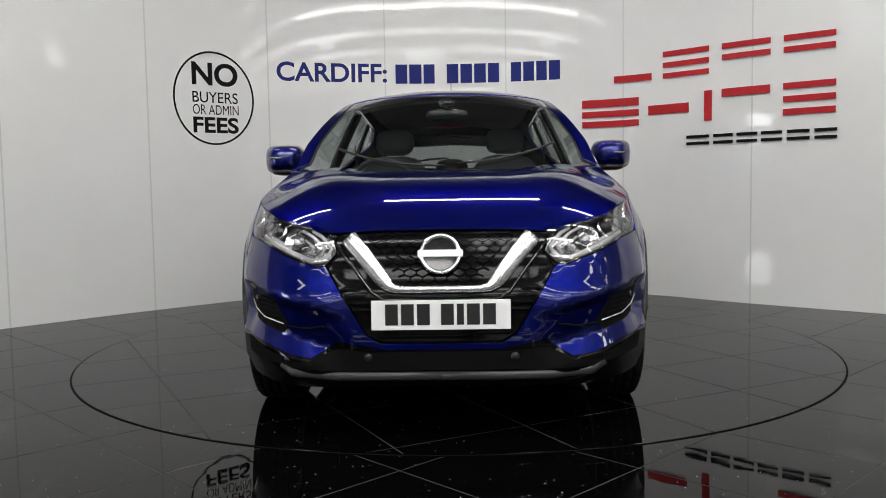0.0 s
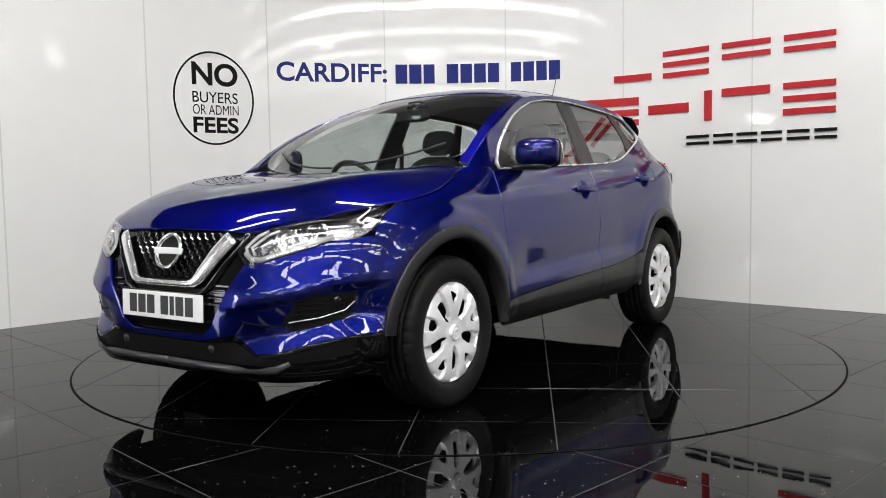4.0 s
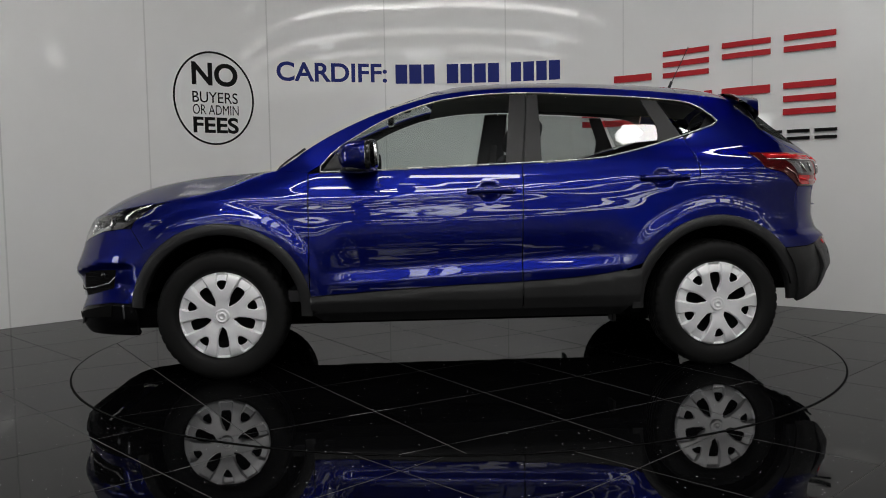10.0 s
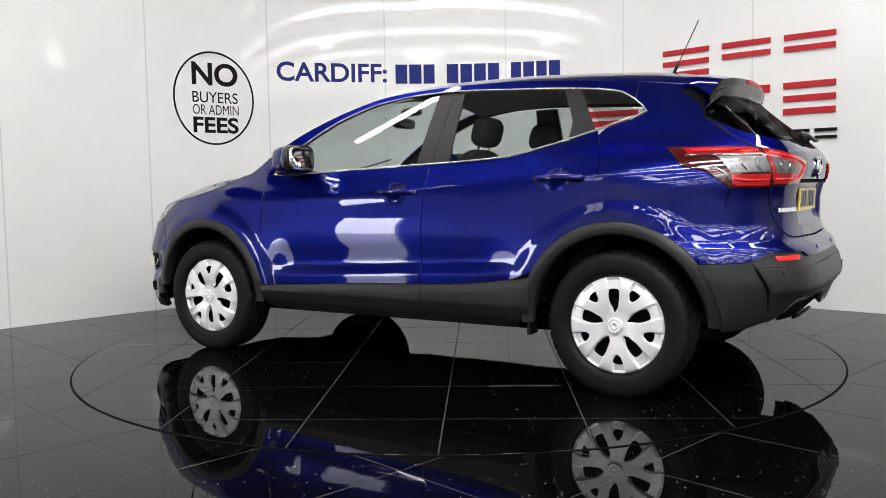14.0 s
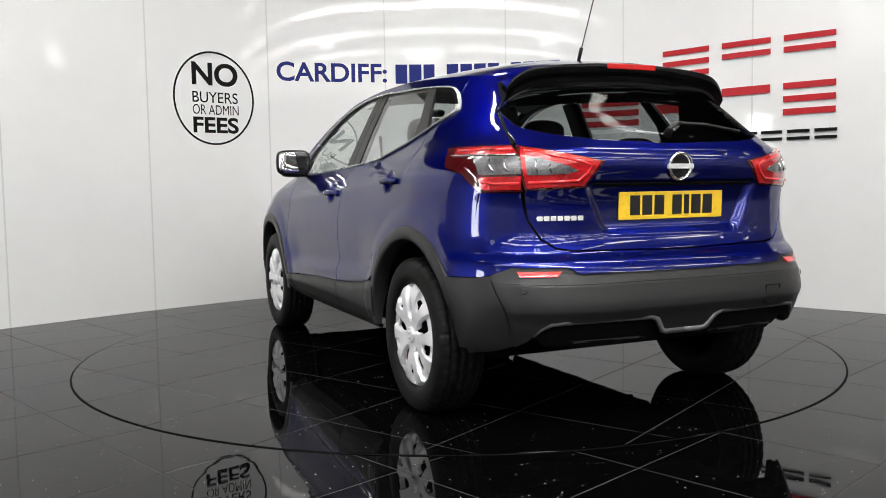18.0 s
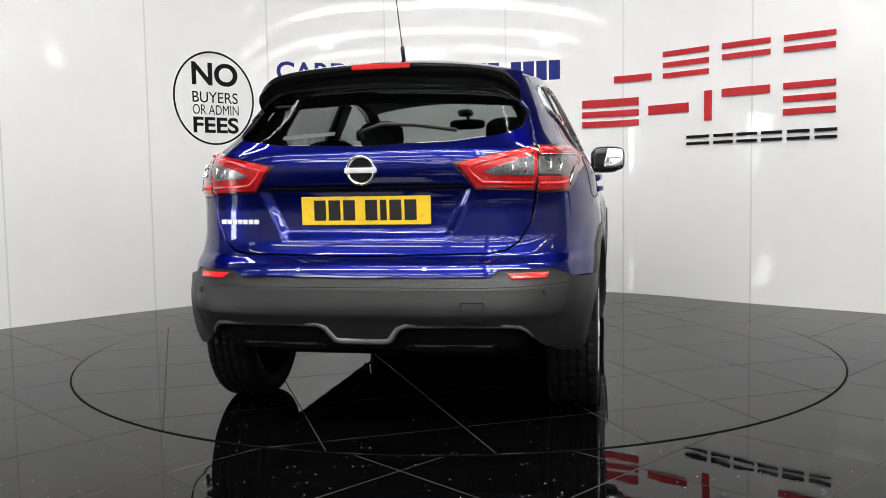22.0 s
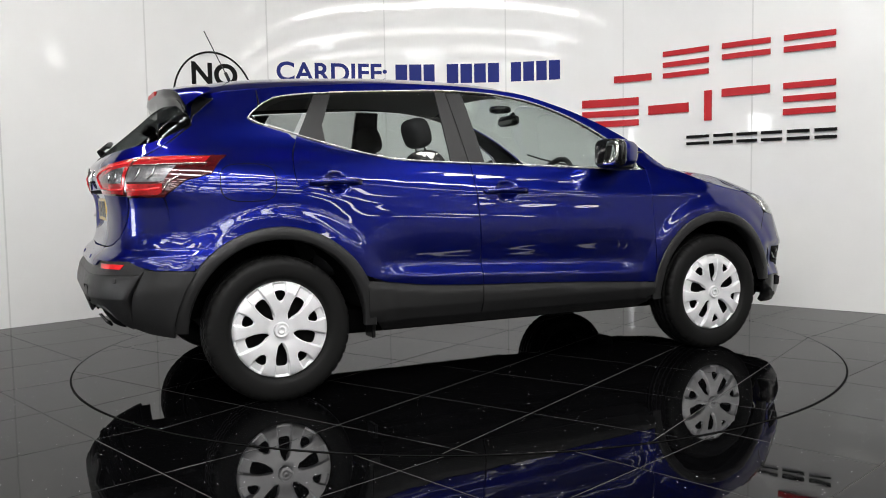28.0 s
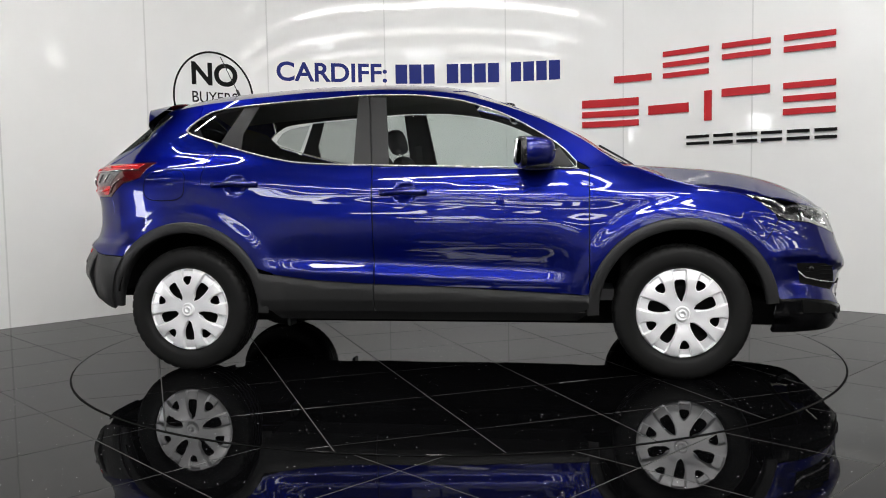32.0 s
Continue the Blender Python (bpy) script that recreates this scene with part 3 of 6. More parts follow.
logo = tagged(new("dealer_sign"), "raised red and black plain bar sign on the wall", "sign")
THREE, UPPER_TWO, LOW, MIDDLE, TOP_ONE = ((0.0, 0.19), (0.40, 0.59), (0.81, 1.0)), ((0.42, 0.61), (0.81, 1.0)), ((0.0, 0.26),), ((0.34, 0.66),), ((0.74, 1.0),)
RED_BARS = [(1.905, 2.135, [(1.47, 1.76, LOW), (1.845, 2.15, THREE), (2.235, 2.53, UPPER_TWO), (2.61, 2.905, UPPER_TWO)]),
            (1.515, 1.765, [(1.20, 1.665, ((0.0, 0.22), (0.36, 0.58), (0.72, 1.0))), (1.74, 2.02, MIDDLE), (2.125, 2.17, ((0.0, 1.0),)), (2.235, 2.53, TOP_ONE), (2.61, 2.91, THREE)])]
for z0, z1, cells in RED_BARS:
    for xa, xb, shares in cells:
        for q0, q1 in shares:
            part("bar", curved_slab(wall_s(xa), wall_s(xb), z0 + (z1 - z0) * q0, z0 + (z1 - z0) * q1, 0.0005, 0.014, 0.04), SIGN_RED, logo)
for xa, xb in ((2.01, 2.155), (2.185, 2.305), (2.33, 2.455), (2.48, 2.605), (2.635, 2.765), (2.795, 2.92)):
    for z0, z1 in ((1.318, 1.342), (1.374, 1.398)):
        part("bar", curved_slab(wall_s(xa), wall_s(xb), z0, z1, 0.0005, 0.014, 0.04), SIGN_BLACK, logo)


# ---------------------------------------------------------------- the car's skin: x forward, y to its left, z up
XF = curve([(0.15, 2.03), (0.22, 2.155), (0.28, 2.192), (0.36, 2.203), (0.46, 2.213), (0.57, 2.210), (0.65, 2.19), (0.74, 2.165), (0.83, 2.125), (0.90, 2.06), (1.0, 1.98), (1.2, 1.85)])
XR = curve([(0.15, -1.93), (0.24, -1.97), (0.31, -2.035), (0.40, -2.097), (0.53, -2.130), (0.60, -2.118), (0.66, -2.107), (0.695, -2.092), (0.735, -2.050), (0.82, -2.03), (0.9, -2.03), (1.0, -2.05), (1.07, -2.062), (1.12, -2.055), (1.165, -2.02), (1.25, -1.925), (1.33, -1.83), (1.42, -1.73), (1.52, -1.62), (1.62, -1.5)])
ZS = (0.15, 0.25, 0.34, 0.43, 0.50, 0.58, 0.70, 0.82, 0.92, 0.97, 1.03, 1.08, 1.112, 1.2, 1.33, 1.50, 1.62)
W_MID = curve([(0.15, 0.80), (0.25, 0.850), (0.34, 0.874), (0.43, 0.888), (0.50, 0.893), (0.58, 0.897), (0.66, 0.898), (0.73, 0.8945), (0.79, 0.8875), (0.85, 0.8775), (0.90, 0.868), (0.95, 0.858), (0.985, 0.8475), (1.03, 0.832), (1.08, 0.811), (1.112, 0.795), (1.2, 0.7575), (1.33, 0.698), (1.50, 0.614), (1.62, 0.55)])
W_FRONT = curve(list(zip(ZS, (0.85, 0.894, 0.906, 0.908, 0.908, 0.908, 0.908, 0.902, 0.882, 0.860, 0.811, 0.75, 0.715, 0.64, 0.56, 0.5, 0.45))))
W_REAR = curve(list(zip(ZS, (0.82, 0.872, 0.892, 0.900, 0.903, 0.909, 0.904, 0.892, 0.888, 0.885, 0.874, 0.855, 0.836, 0.752, 0.690, 0.603, 0.535))))
SCULPT_Z = (0.335, 0.358, 0.440, 0.462, 0.550, 0.578, 0.600, 0.72)
SCULPT_X = (0.012, 0.012, -0.034, -0.034, -0.012, 0.013, 0.016, 0.0)
SCALLOP = curve([(-0.070, 0.0), (-0.060, 0.0012), (-0.052, 0.0039), (-0.048, 0.00554), (-0.040, 0.00888), (-0.022, 0.01638), (-0.014, 0.01972), (-0.010, 0.0213), (0.0, 0.0243), (0.014, 0.0256), (0.06, 0.0222), (0.14, 0.0117), (0.24, 0.002), (0.30, 0.0)])
SHOULDER = curve([(-1.8, 1.075), (-0.95, 1.034), (0.0, 0.968), (0.86, 0.930), (1.3, 0.945), (1.7, 0.90)])
LF, RF, LR, RR = 0.80, 4.4, 0.72, 5.4


def ease(t):
    t = min(max(t, 0.0), 1.0)
    return t * t * (3 - 2 * t)


def breadth(x, z):
    """Half the car's width before its corners are rounded."""
    f, r = ease((x - 0.8) / 0.55), ease((-0.5 - x) / 0.9)
    w = W_MID(z) * (1 - f - r)
    if f:
        w += W_FRONT(z) * f
    if r:
        w += W_REAR(z) * r
    door = ease((0.86 - x) / 0.26) * ease((x + 0.98) / 0.40)
    if -1.2 < x < 0.95:
        up = z - 0.586 + 0.044 * x
        w -= door * SCALLOP(up)
        for hx, hz in ((-0.092, 0.962), (-1.030, 1.018)):
            cup = 1 - ((x - hx) / 0.068) ** 2 - ((z - hz) / 0.058) ** 2
            if cup > 0:
                w -= 0.018 * ease(cup * 1.2)
    for cx, ro in ((1.323, 0.485), (-1.323, 0.490)):
        r = math.hypot(x - cx, z - 0.350)
        if r < 0.60 and z > 0.3:
            w += (0.013 if cx > 0 else 0.008) * ease((ro + 0.095 - r) / 0.085)
    rise = z - SHOULDER(x)
    if abs(rise) < 0.2:
        w += 0.0055 * (ease(1 - rise / 0.055) * 0.3 + 0.7 * max(1 - rise / 0.05, 0.0) if rise > 0 else math.exp(-(rise / 0.05) ** 2)) * ease((1.55 - x) / 0.5) * ease((x + 1.75) / 0.5)
    return w - 0.012 * ((x + 0.1) / 1.4) ** 2


def half_width(x, z):
    w = breadth(x, z)
    d = (XF(z) - x) / LF
    if d < 1:
        w *= max(1 - (1 - max(d, 0.0)) ** 2, 1e-9) ** (1 / RF)
    d = (x - XR(z)) / LR
    if d < 1:
        w *= max(1 - (1 - max(d, 0.0)) ** 2, 1e-9) ** (1 / RR)
    return w


def plan_arc(length, power):
    phi = np.linspace(0, math.pi / 2, 240)
    px, py = length * (1 - np.cos(phi)), 0.88 * np.sin(phi) ** (2 / power)
    return phi, np.concatenate([[0], np.cumsum(np.hypot(np.diff(px), np.diff(py)))])


PHI_F, ARC_F = plan_arc(LF, RF)
PHI_R, ARC_R = plan_arc(LR, RR)


def around(a, z, front):
    """The skin at a metres round from the nose or the tail."""
    side, a = (1 if a >= 0 else -1), abs(a)
    phis, arcs, length, power = (PHI_F, ARC_F, LF, RF) if front else (PHI_R, ARC_R, LR, RR)
    if a < arcs[-1]:
        phi = float(np.interp(a, arcs, phis))
        d, s = length * (1 - math.cos(phi)), math.sin(phi) ** (2 / power)
    else:
        d, s = length + a - float(arcs[-1]), 1.0
    bulge = 0.0
    x = XF(z) - d if front else XR(z) + d
    if front and a > 0.25 and z < 0.75:
        fade = ease((a - 0.33) / 0.14) * ease((1.12 - a) / 0.18)
        if fade:
            swell = fade * float(np.interp(z - 0.22 * (min(a, 0.86) - 0.66), SCULPT_Z, SCULPT_X))
            turn = ease((a - 0.72) / 0.25)
            x += swell * (1 - turn)
            bulge = swell * turn
    if not front and a < 0.55:
        x += 0.024 * ease((0.405 + 0.5 * (z - 0.9) - a) / 0.05) * ease((z - 0.785) / 0.05) * ease((0.998 - z) / 0.012)
    if s < 1:
        y = breadth(x, z) * s
    else:
        y = half_width(x, z)
    return (x, side * (y + bulge), z)


def nose(a, z):
    return around(a, z, True)


def tail(a, z):
    return around(a, z, False)


def by_x(x, z, front=True):
    """Outline point on the nose or tail sheet, from x and z."""
    phis, arcs, length = (PHI_F, ARC_F, LF) if front else (PHI_R, ARC_R, LR)
    d = XF(z) - x if front else x - XR(z)
    if d >= length:
        return (float(arcs[-1]) + d - length, z)
    return (float(np.interp(math.acos(1 - max(d, 0) / length), phis, arcs)), z)


def by_y(y, z, front=True):
    """Outline point on the nose or tail sheet, from y and z."""
    phis, arcs, length, power = (PHI_F, ARC_F, LF, RF) if front else (PHI_R, ARC_R, LR, RR)
    x = XF(z) - 0.1 if front else XR(z) + 0.1
    for _ in range(6):
        s = min(abs(y) / breadth(x, z), 0.9999)
        phi = math.asin(s ** (power / 2))
        d = length * (1 - math.cos(phi))
        x = XF(z) - d if front else XR(z) + d
    return (math.copysign(float(np.interp(phi, phis, arcs)), y), z)


def rx(x, z):
    return by_x(x, z, False)


def ry(y, z):
    return by_y(y, z, False)


def flank(side):
    return lambda x, z: (x, side * half_width(x, z), z)


ROOF_EDGE = curve([(-1.8, 1.42), (-1.63, 1.452), (-1.54, 1.464), (-1.36, 1.484), (-1.19, 1.498), (-0.9, 1.52), (-0.6, 1.535), (-0.34, 1.535), (-0.09, 1.524), (0.124, 1.502), (0.352, 1.443), (0.605, 1.347), (0.833, 1.225), (0.942, 1.150), (0.98, 1.125), (1.1, 1.05), (1.2, 0.995), (1.3, 0.94)])
ROOF_CROWN = curve([(-1.8, 0.05), (-1.6, 0.075), (-1.3, 0.09), (-0.6, 0.075), (0.0, 0.075), (0.25, 0.06), (0.6, 0.045), (0.95, 0.055), (1.25, 0.06)])
HOOD_MID = curve([(0.9, 1.085), (1.1, 1.078), (1.3, 1.072), (1.5, 1.058), (1.7, 1.032), (1.87, 0.989), (2.0, 0.932), (2.08, 0.874), (2.14, 0.820)])
HOOD_EDGE = curve([(0.9, 1.10), (1.0, 1.092), (1.08, 1.083), (1.16, 1.055), (1.28, 1.008), (1.4, 0.974), (1.6, 0.936), (1.75, 0.917), (1.85, 0.900), (1.95, 0.873), (2.05, 0.832), (2.14, 0.78)])
TS = 0.65


def top_skin(x, t):
    """Roof and windscreen: t runs across from -TS to TS at the edges."""
    k = t / TS
    z = ROOF_EDGE(x)
    ye = half_width(x, z)
    return (x, k * ye, z + ROOF_CROWN(x) * (1 - abs(k) ** 2.3))


def hood_skin(x, y):
    ze = HOOD_EDGE(x)
    ye = half_width(x, ze)
    k = abs(y) / ye
    zc = HOOD_MID(x)
    ridge = 0.020 * ease((2.05 - x) / 0.6) * math.exp(-((abs(y) - 0.56 + 0.12 * (x - 1.2)) / 0.15) ** 2)
    return (x, y, zc + (ze - zc) * k ** 3.6 + ridge * ease((1 - k) / 0.35))


def mirrored(loop):
    return [(-p[0], p[1]) for p in loop]


car = tagged(new("car"), "metallic blue five-door crossover car on the turntable", "car")
HUB_X, HUB_Z, TYRE_R = 1.323, 0.338, 0.345
ARCH_F, ARCH_R, ARCH_Z = 0.472, 0.472, 0.350


def arch(cx, r, a0, a1, n=14):
    """Points on a wheel arch, degrees from forward over the top."""
    return [(cx + r * math.cos(math.radians(a0 + (a1 - a0) * k / n)), ARCH_Z + r * math.sin(math.radians(a0 + (a1 - a0) * k / n))) for k in range(n + 1)]


GAP = 0.0025
SILL_TOP = curve([(-0.95, 0.552), (-0.872, 0.541), (-0.55, 0.500), (-0.25, 0.483), (0.05, 0.473), (0.65, 0.440), (0.9, 0.424)])
BELT = curve([(-1.40, 1.325), (-1.14, 1.243), (-0.965, 1.193), (-0.794, 1.153), (-0.709, 1.138), (-0.565, 1.127), (-0.287, 1.115), (0.197, 1.099), (0.476, 1.088), (0.82, 1.079), (0.95, 1.075)])
CANT = curve([(-1.40, 1.325), (-1.375, 1.365), (-1.335, 1.398), (-1.247, 1.443), (-1.055, 1.467), (-0.637, 1.492), (-0.334, 1.505), (-0.123, 1.500), (0.123, 1.471), (0.345, 1.406), (0.479, 1.347), (0.595, 1.279), (0.727, 1.191), (0.82, 1.09)])


def span(fn, x0, x1, n=10, dz=0.0):
    return [(x0 + (x1 - x0) * k / n, fn(x0 + (x1 - x0) * k / n) + dz) for k in range(n + 1)]


DOORS = {}
for side in (1, -1):
    skin, fl = flank(side), side > 0
    # front wing
    wing = ([(0.868, 0.42), (0.868, 1.078)] + [(0.93, 1.086)] + span(HOOD_EDGE, 1.0, 1.63, 14, -0.006) + [(1.70, 0.893), (1.775, 0.833), (1.79, 0.80)]
            + [(1.725, 0.70)] + arch(HUB_X, ARCH_F, 40, 165))
    panel("front_wing", wing, skin, PAINT, car, flip=fl, cell=0.015)
    # doors
    door_f = [(0.862, 0.43)] + span(SILL_TOP, 0.85, -0.255, 8, 0.004) + [(-0.262, 0.8), (-0.275, 1.112)] + span(BELT, -0.275, 0.862, 12, -0.006)
    DOORS[side, 0] = panel("front_door", door_f, skin, PAINT, car, flip=fl, cell=0.015)
    rear_edge = arch(-HUB_X, ARCH_R, 28, 75, 8)
    door_r = ([(-0.262, 0.49)] + span(SILL_TOP, -0.27, -0.80, 6, 0.004) + rear_edge
              + soft([(-1.196, 0.81), (-1.20, 0.86), (-1.222, 1.0), (-1.225, 1.12), (-1.187, 1.222)], 4)[4:] + span(BELT, -1.18, -0.281, 12, -0.006) + [(-0.268, 0.8)])
    DOORS[side, 1] = panel("rear_door", door_r, skin, PAINT, car, flip=fl, cell=0.015)
    # roof rail and screen pillar
    rail = span(CANT, -1.33, 0.80, 26, 0.006) + [(0.868, 1.080), (0.95, 1.090), (1.045, 1.082)] + span(ROOF_EDGE, 1.04, -1.33, 32, -0.001)
    panel("roof_rail", rail, skin, PAINT, car, flip=fl)
    panel("rail_lining", rail, skin, CABIN, car, flip=fl, off=-0.022, lip=0.0, cell=0.06)
    strip = [(x, side * 0.60) for x in np.linspace(1.0, 0.10, 16)] + [(x, side * 0.648) for x in np.linspace(0.10, 1.02, 16)]
    panel("screen_pillar", strip, top_skin, PAINT, car, lip=0.008)
    panel("pillar_lining", [(x, t * 0.985) for x, t in strip], top_skin, CABIN, car, off=-0.016, lip=0.0)
    # glass and pillars between the doors
    glass_f = [(-0.20, 1.117)] + span(CANT, -0.235, 0.78, 18, -0.006) + span(BELT, 0.80, -0.19, 10, 0.004)
    panel("front_door_glass", glass_f, skin, PANE, DOORS[side, 0], flip=fl, off=-0.006, lip=0.0)
    glass_r = span(CANT, -0.975, -0.39, 8, -0.008) + span(BELT, -0.385, -1.04, 10, 0.004) + [(-1.045, 1.30)]
    panel("rear_door_glass", glass_r, skin, PANE_DARK, DOORS[side, 1], flip=fl, off=-0.006, lip=0.0)
    glass_q = [(-1.08, 1.448), (-1.22, 1.428), (-1.29, 1.398), (-1.35, 1.338), (-1.34, 1.322), (-1.19, 1.268)]
    panel("quarter_glass", glass_q, skin, PANE_DARK, car, flip=fl, off=-0.006, lip=0.0)
    panel("door_pillar", [(-0.188, 1.118), (-0.236, 1.493), (-0.327, 1.497), (-0.279, 1.115)], skin, BLACK_TRIM, car, flip=fl, off=-0.001)
    panel("door_pillar", [(-0.285, 1.115), (-0.333, 1.497), (-0.392, 1.495), (-0.384, 1.12)], skin, BLACK_TRIM, car, flip=fl, off=-0.001)
    panel("door_pillar", [(-0.972, 1.465), (-1.045, 1.303), (-1.04, 1.215), (-1.17, 1.255), (-1.06, 1.458)], skin, BLACK_TRIM, car, flip=fl, off=-0.001)
    # bright strip round the side glass
    loop = [(x, z) for x, z in span(BELT, 0.80, -1.36, 40)] + [(-1.398, 1.335)] + [(x, z) for x, z in span(CANT, -1.375, 0.80, 40)]
    v, f = sweep([(x, side * (half_width(x, z) + 0.003), z) for x, z in loop], 0.004, 0.0105, up=(0, side, 0.0001), closed=True, sides=8)
    part("window_trim", (v, f), BRIGHT_TRIM, car, "bright chrome strip", smooth=True)
    # sill
    swell = lambda x, z: (x, side * (half_width(x, z) + float(np.interp(z, (0.27, 0.335, 0.40, SILL_TOP(x) - 0.035, SILL_TOP(x)), (-0.045, -0.008, 0.010, 0.009, 0.0)))), z)
    for x0, x1, ends in ((0.862, -0.260, [(-0.258, 0.338), (0.80, 0.338), (0.862, 0.36)]), (-0.264, -0.90, [(-0.89, 0.36), (-0.84, 0.338), (-0.266, 0.338)])):
        panel("door_cladding", span(SILL_TOP, x0, x1, 8, -0.001) + ends, swell, BLACK_TRIM, car, flip=fl, off=0.004, lip=0.02, cell=0.02)
    panel("sill", [(0.862, 0.335), (-0.84, 0.335), (-0.80, 0.285), (0.80, 0.285)], swell, BLACK_TRIM, car, flip=fl, off=-0.002, lip=0.02)
    # arch trims
    for cx, ro, a0, a1 in ((HUB_X, ARCH_F, 5, 183), (-HUB_X, ARCH_R, -3, 180)):
        ring_v, ring_f, n = [], [], 40
        prof = [(-0.002, -0.01), (0.0, 0.004), (-0.006, 0.008), (-0.052, 0.006), (-0.060, 0.0), (-0.061, -0.06)]
        for k in range(n + 1):
            a = math.radians(a0 + (a1 - a0) * k / n)
            for dr, out in prof:
                x, z = cx + (ro + dr) * math.cos(a), ARCH_Z + (ro + dr) * math.sin(a)
                ring_v.append((x, side * (half_width(x, max(z, 0.36)) + out * min(1.0, 0.45 + 1.6 * math.sin(a))), z))
        m = len(prof)
        for k in range(n):
            for i in range(m - 1):
                q = (k * m + i, k * m + i + 1, (k + 1) * m + i + 1, (k + 1) * m + i)
                ring_f.append(q if side > 0 else tuple(reversed(q)))
        part("arch_trim", (ring_v, ring_f), BLACK_TRIM, car, "grained black plastic", smooth=True)
        lin_v, lin_f = [], []
        for k in range(25):
            a = math.radians(14 + 158 * k / 24 if cx > 0 else 8 + 160 * k / 24)
            for y in (0.50, 0.875):
                lin_v.append((cx + (ro - 0.052) * math.cos(a), side * y, ARCH_Z + (ro - 0.052) * math.sin(a)))
        for k in range(24):
            lin_f.append((2 * k, 2 * k + 1, 2 * k + 3, 2 * k + 2))
        lin_f.append(tuple(range(0, 50, 2)))
        part("arch_liner", (lin_v, lin_f), DARK, car)
    # rear quarter
    quarter = ([rx(-1.187, 1.226), rx(-1.228, 1.12), rx(-1.222, 1.0), rx(-1.20, 0.86)] + [rx(x, z) for x, z in arch(-HUB_X, ARCH_R, 75, 142, 10)]
               + [rx(-1.705, 0.662), rx(-1.79, 0.80), rx(-1.808, 0.966), rx(-1.718, 1.038), rx(-1.607, 1.066), rx(-1.524, 1.153), rx(-1.72, 1.156), ry(0.66, 1.152)]
               + [ry(0.634, 1.22), ry(0.608, 1.30), rx(-1.655, 1.40), rx(-1.62, 1.452)] + [rx(x, ROOF_EDGE(x) - 0.001) for x in (-1.54, -1.45, -1.335)]
               + [rx(x, CANT(x) + 0.006) for x in (-1.34, -1.375)] + [rx(-1.408, 1.335)] + [rx(x, BELT(x) - 0.008) for x in (-1.38, -1.3, -1.22)])
    if side < 0:
        quarter = mirrored(quarter)
    panel("rear_quarter", quarter, tail, PAINT, car, flip=True, cell=0.015)

# roof, windscreen, bonnet
edge_l = [(x, 0.648) for x in np.linspace(0.09, -1.62, 30)]
roof = edge_l + [(-1.64, 0.5), (-1.66, 0.25), (-1.665, 0.0), (-1.66, -0.25), (-1.64, -0.5)] + [(x, -t) for x, t in reversed(edge_l)] + soft([(0.12, -0.6), (0.19, -0.35), (0.222, 0.0), (0.19, 0.35), (0.12, 0.6)], 5)
panel("roof", roof, top_skin, PAINT, car, lip=0.01)
screen = soft([(0.90, 0.594), (1.02, 0.50), (1.13, 0.28), (1.165, 0.0), (1.13, -0.28), (1.02, -0.50), (0.90, -0.594)], 5) + [(x, -0.596) for x in np.linspace(0.8, 0.14, 10)] + soft([(0.13, -0.59), (0.20, -0.35), (0.232, 0.0), (0.20, 0.35), (0.13, 0.59)], 5) + [(x, 0.596) for x in np.linspace(0.14, 0.8, 10)]
panel("windscreen", screen, top_skin, PANE, car, lip=0.0, off=-0.003)


def hood_side(x):
    return half_width(x, HOOD_EDGE(x)) - 0.006


lead = [nose(*by_y(y, z))[:2] for y, z in ((0.0, 0.832), (0.22, 0.831), (0.412, 0.832), (0.518, 0.850), (0.60, 0.867))]
hood = (soft(lead, 5) + [(x, hood_side(x)) for x in np.linspace(lead[-1][0] - 0.06, 1.0, 20)]
        + soft([(0.97, 0.69), (1.06, 0.58), (1.15, 0.32), (1.175, 0.0)], 5))
hood = hood + [(x, -y) for x, y in reversed(hood)][1:]
panel("bonnet", hood, hood_skin, PAINT, car, lip=0.010)
panel("scuttle", [(1.22, 0.0), (1.20, 0.35), (1.12, 0.62), (1.04, 0.735), (0.90, 0.735), (0.95, 0.6), (1.05, 0.0), (0.95, -0.6), (0.90, -0.735), (1.04, -0.735), (1.12, -0.62), (1.20, -0.35)], lambda x, y: (x, y, 1.042 + 0.022 * (y / 0.7) ** 4), BLACK_TRIM, car, "black plastic scuttle panel")

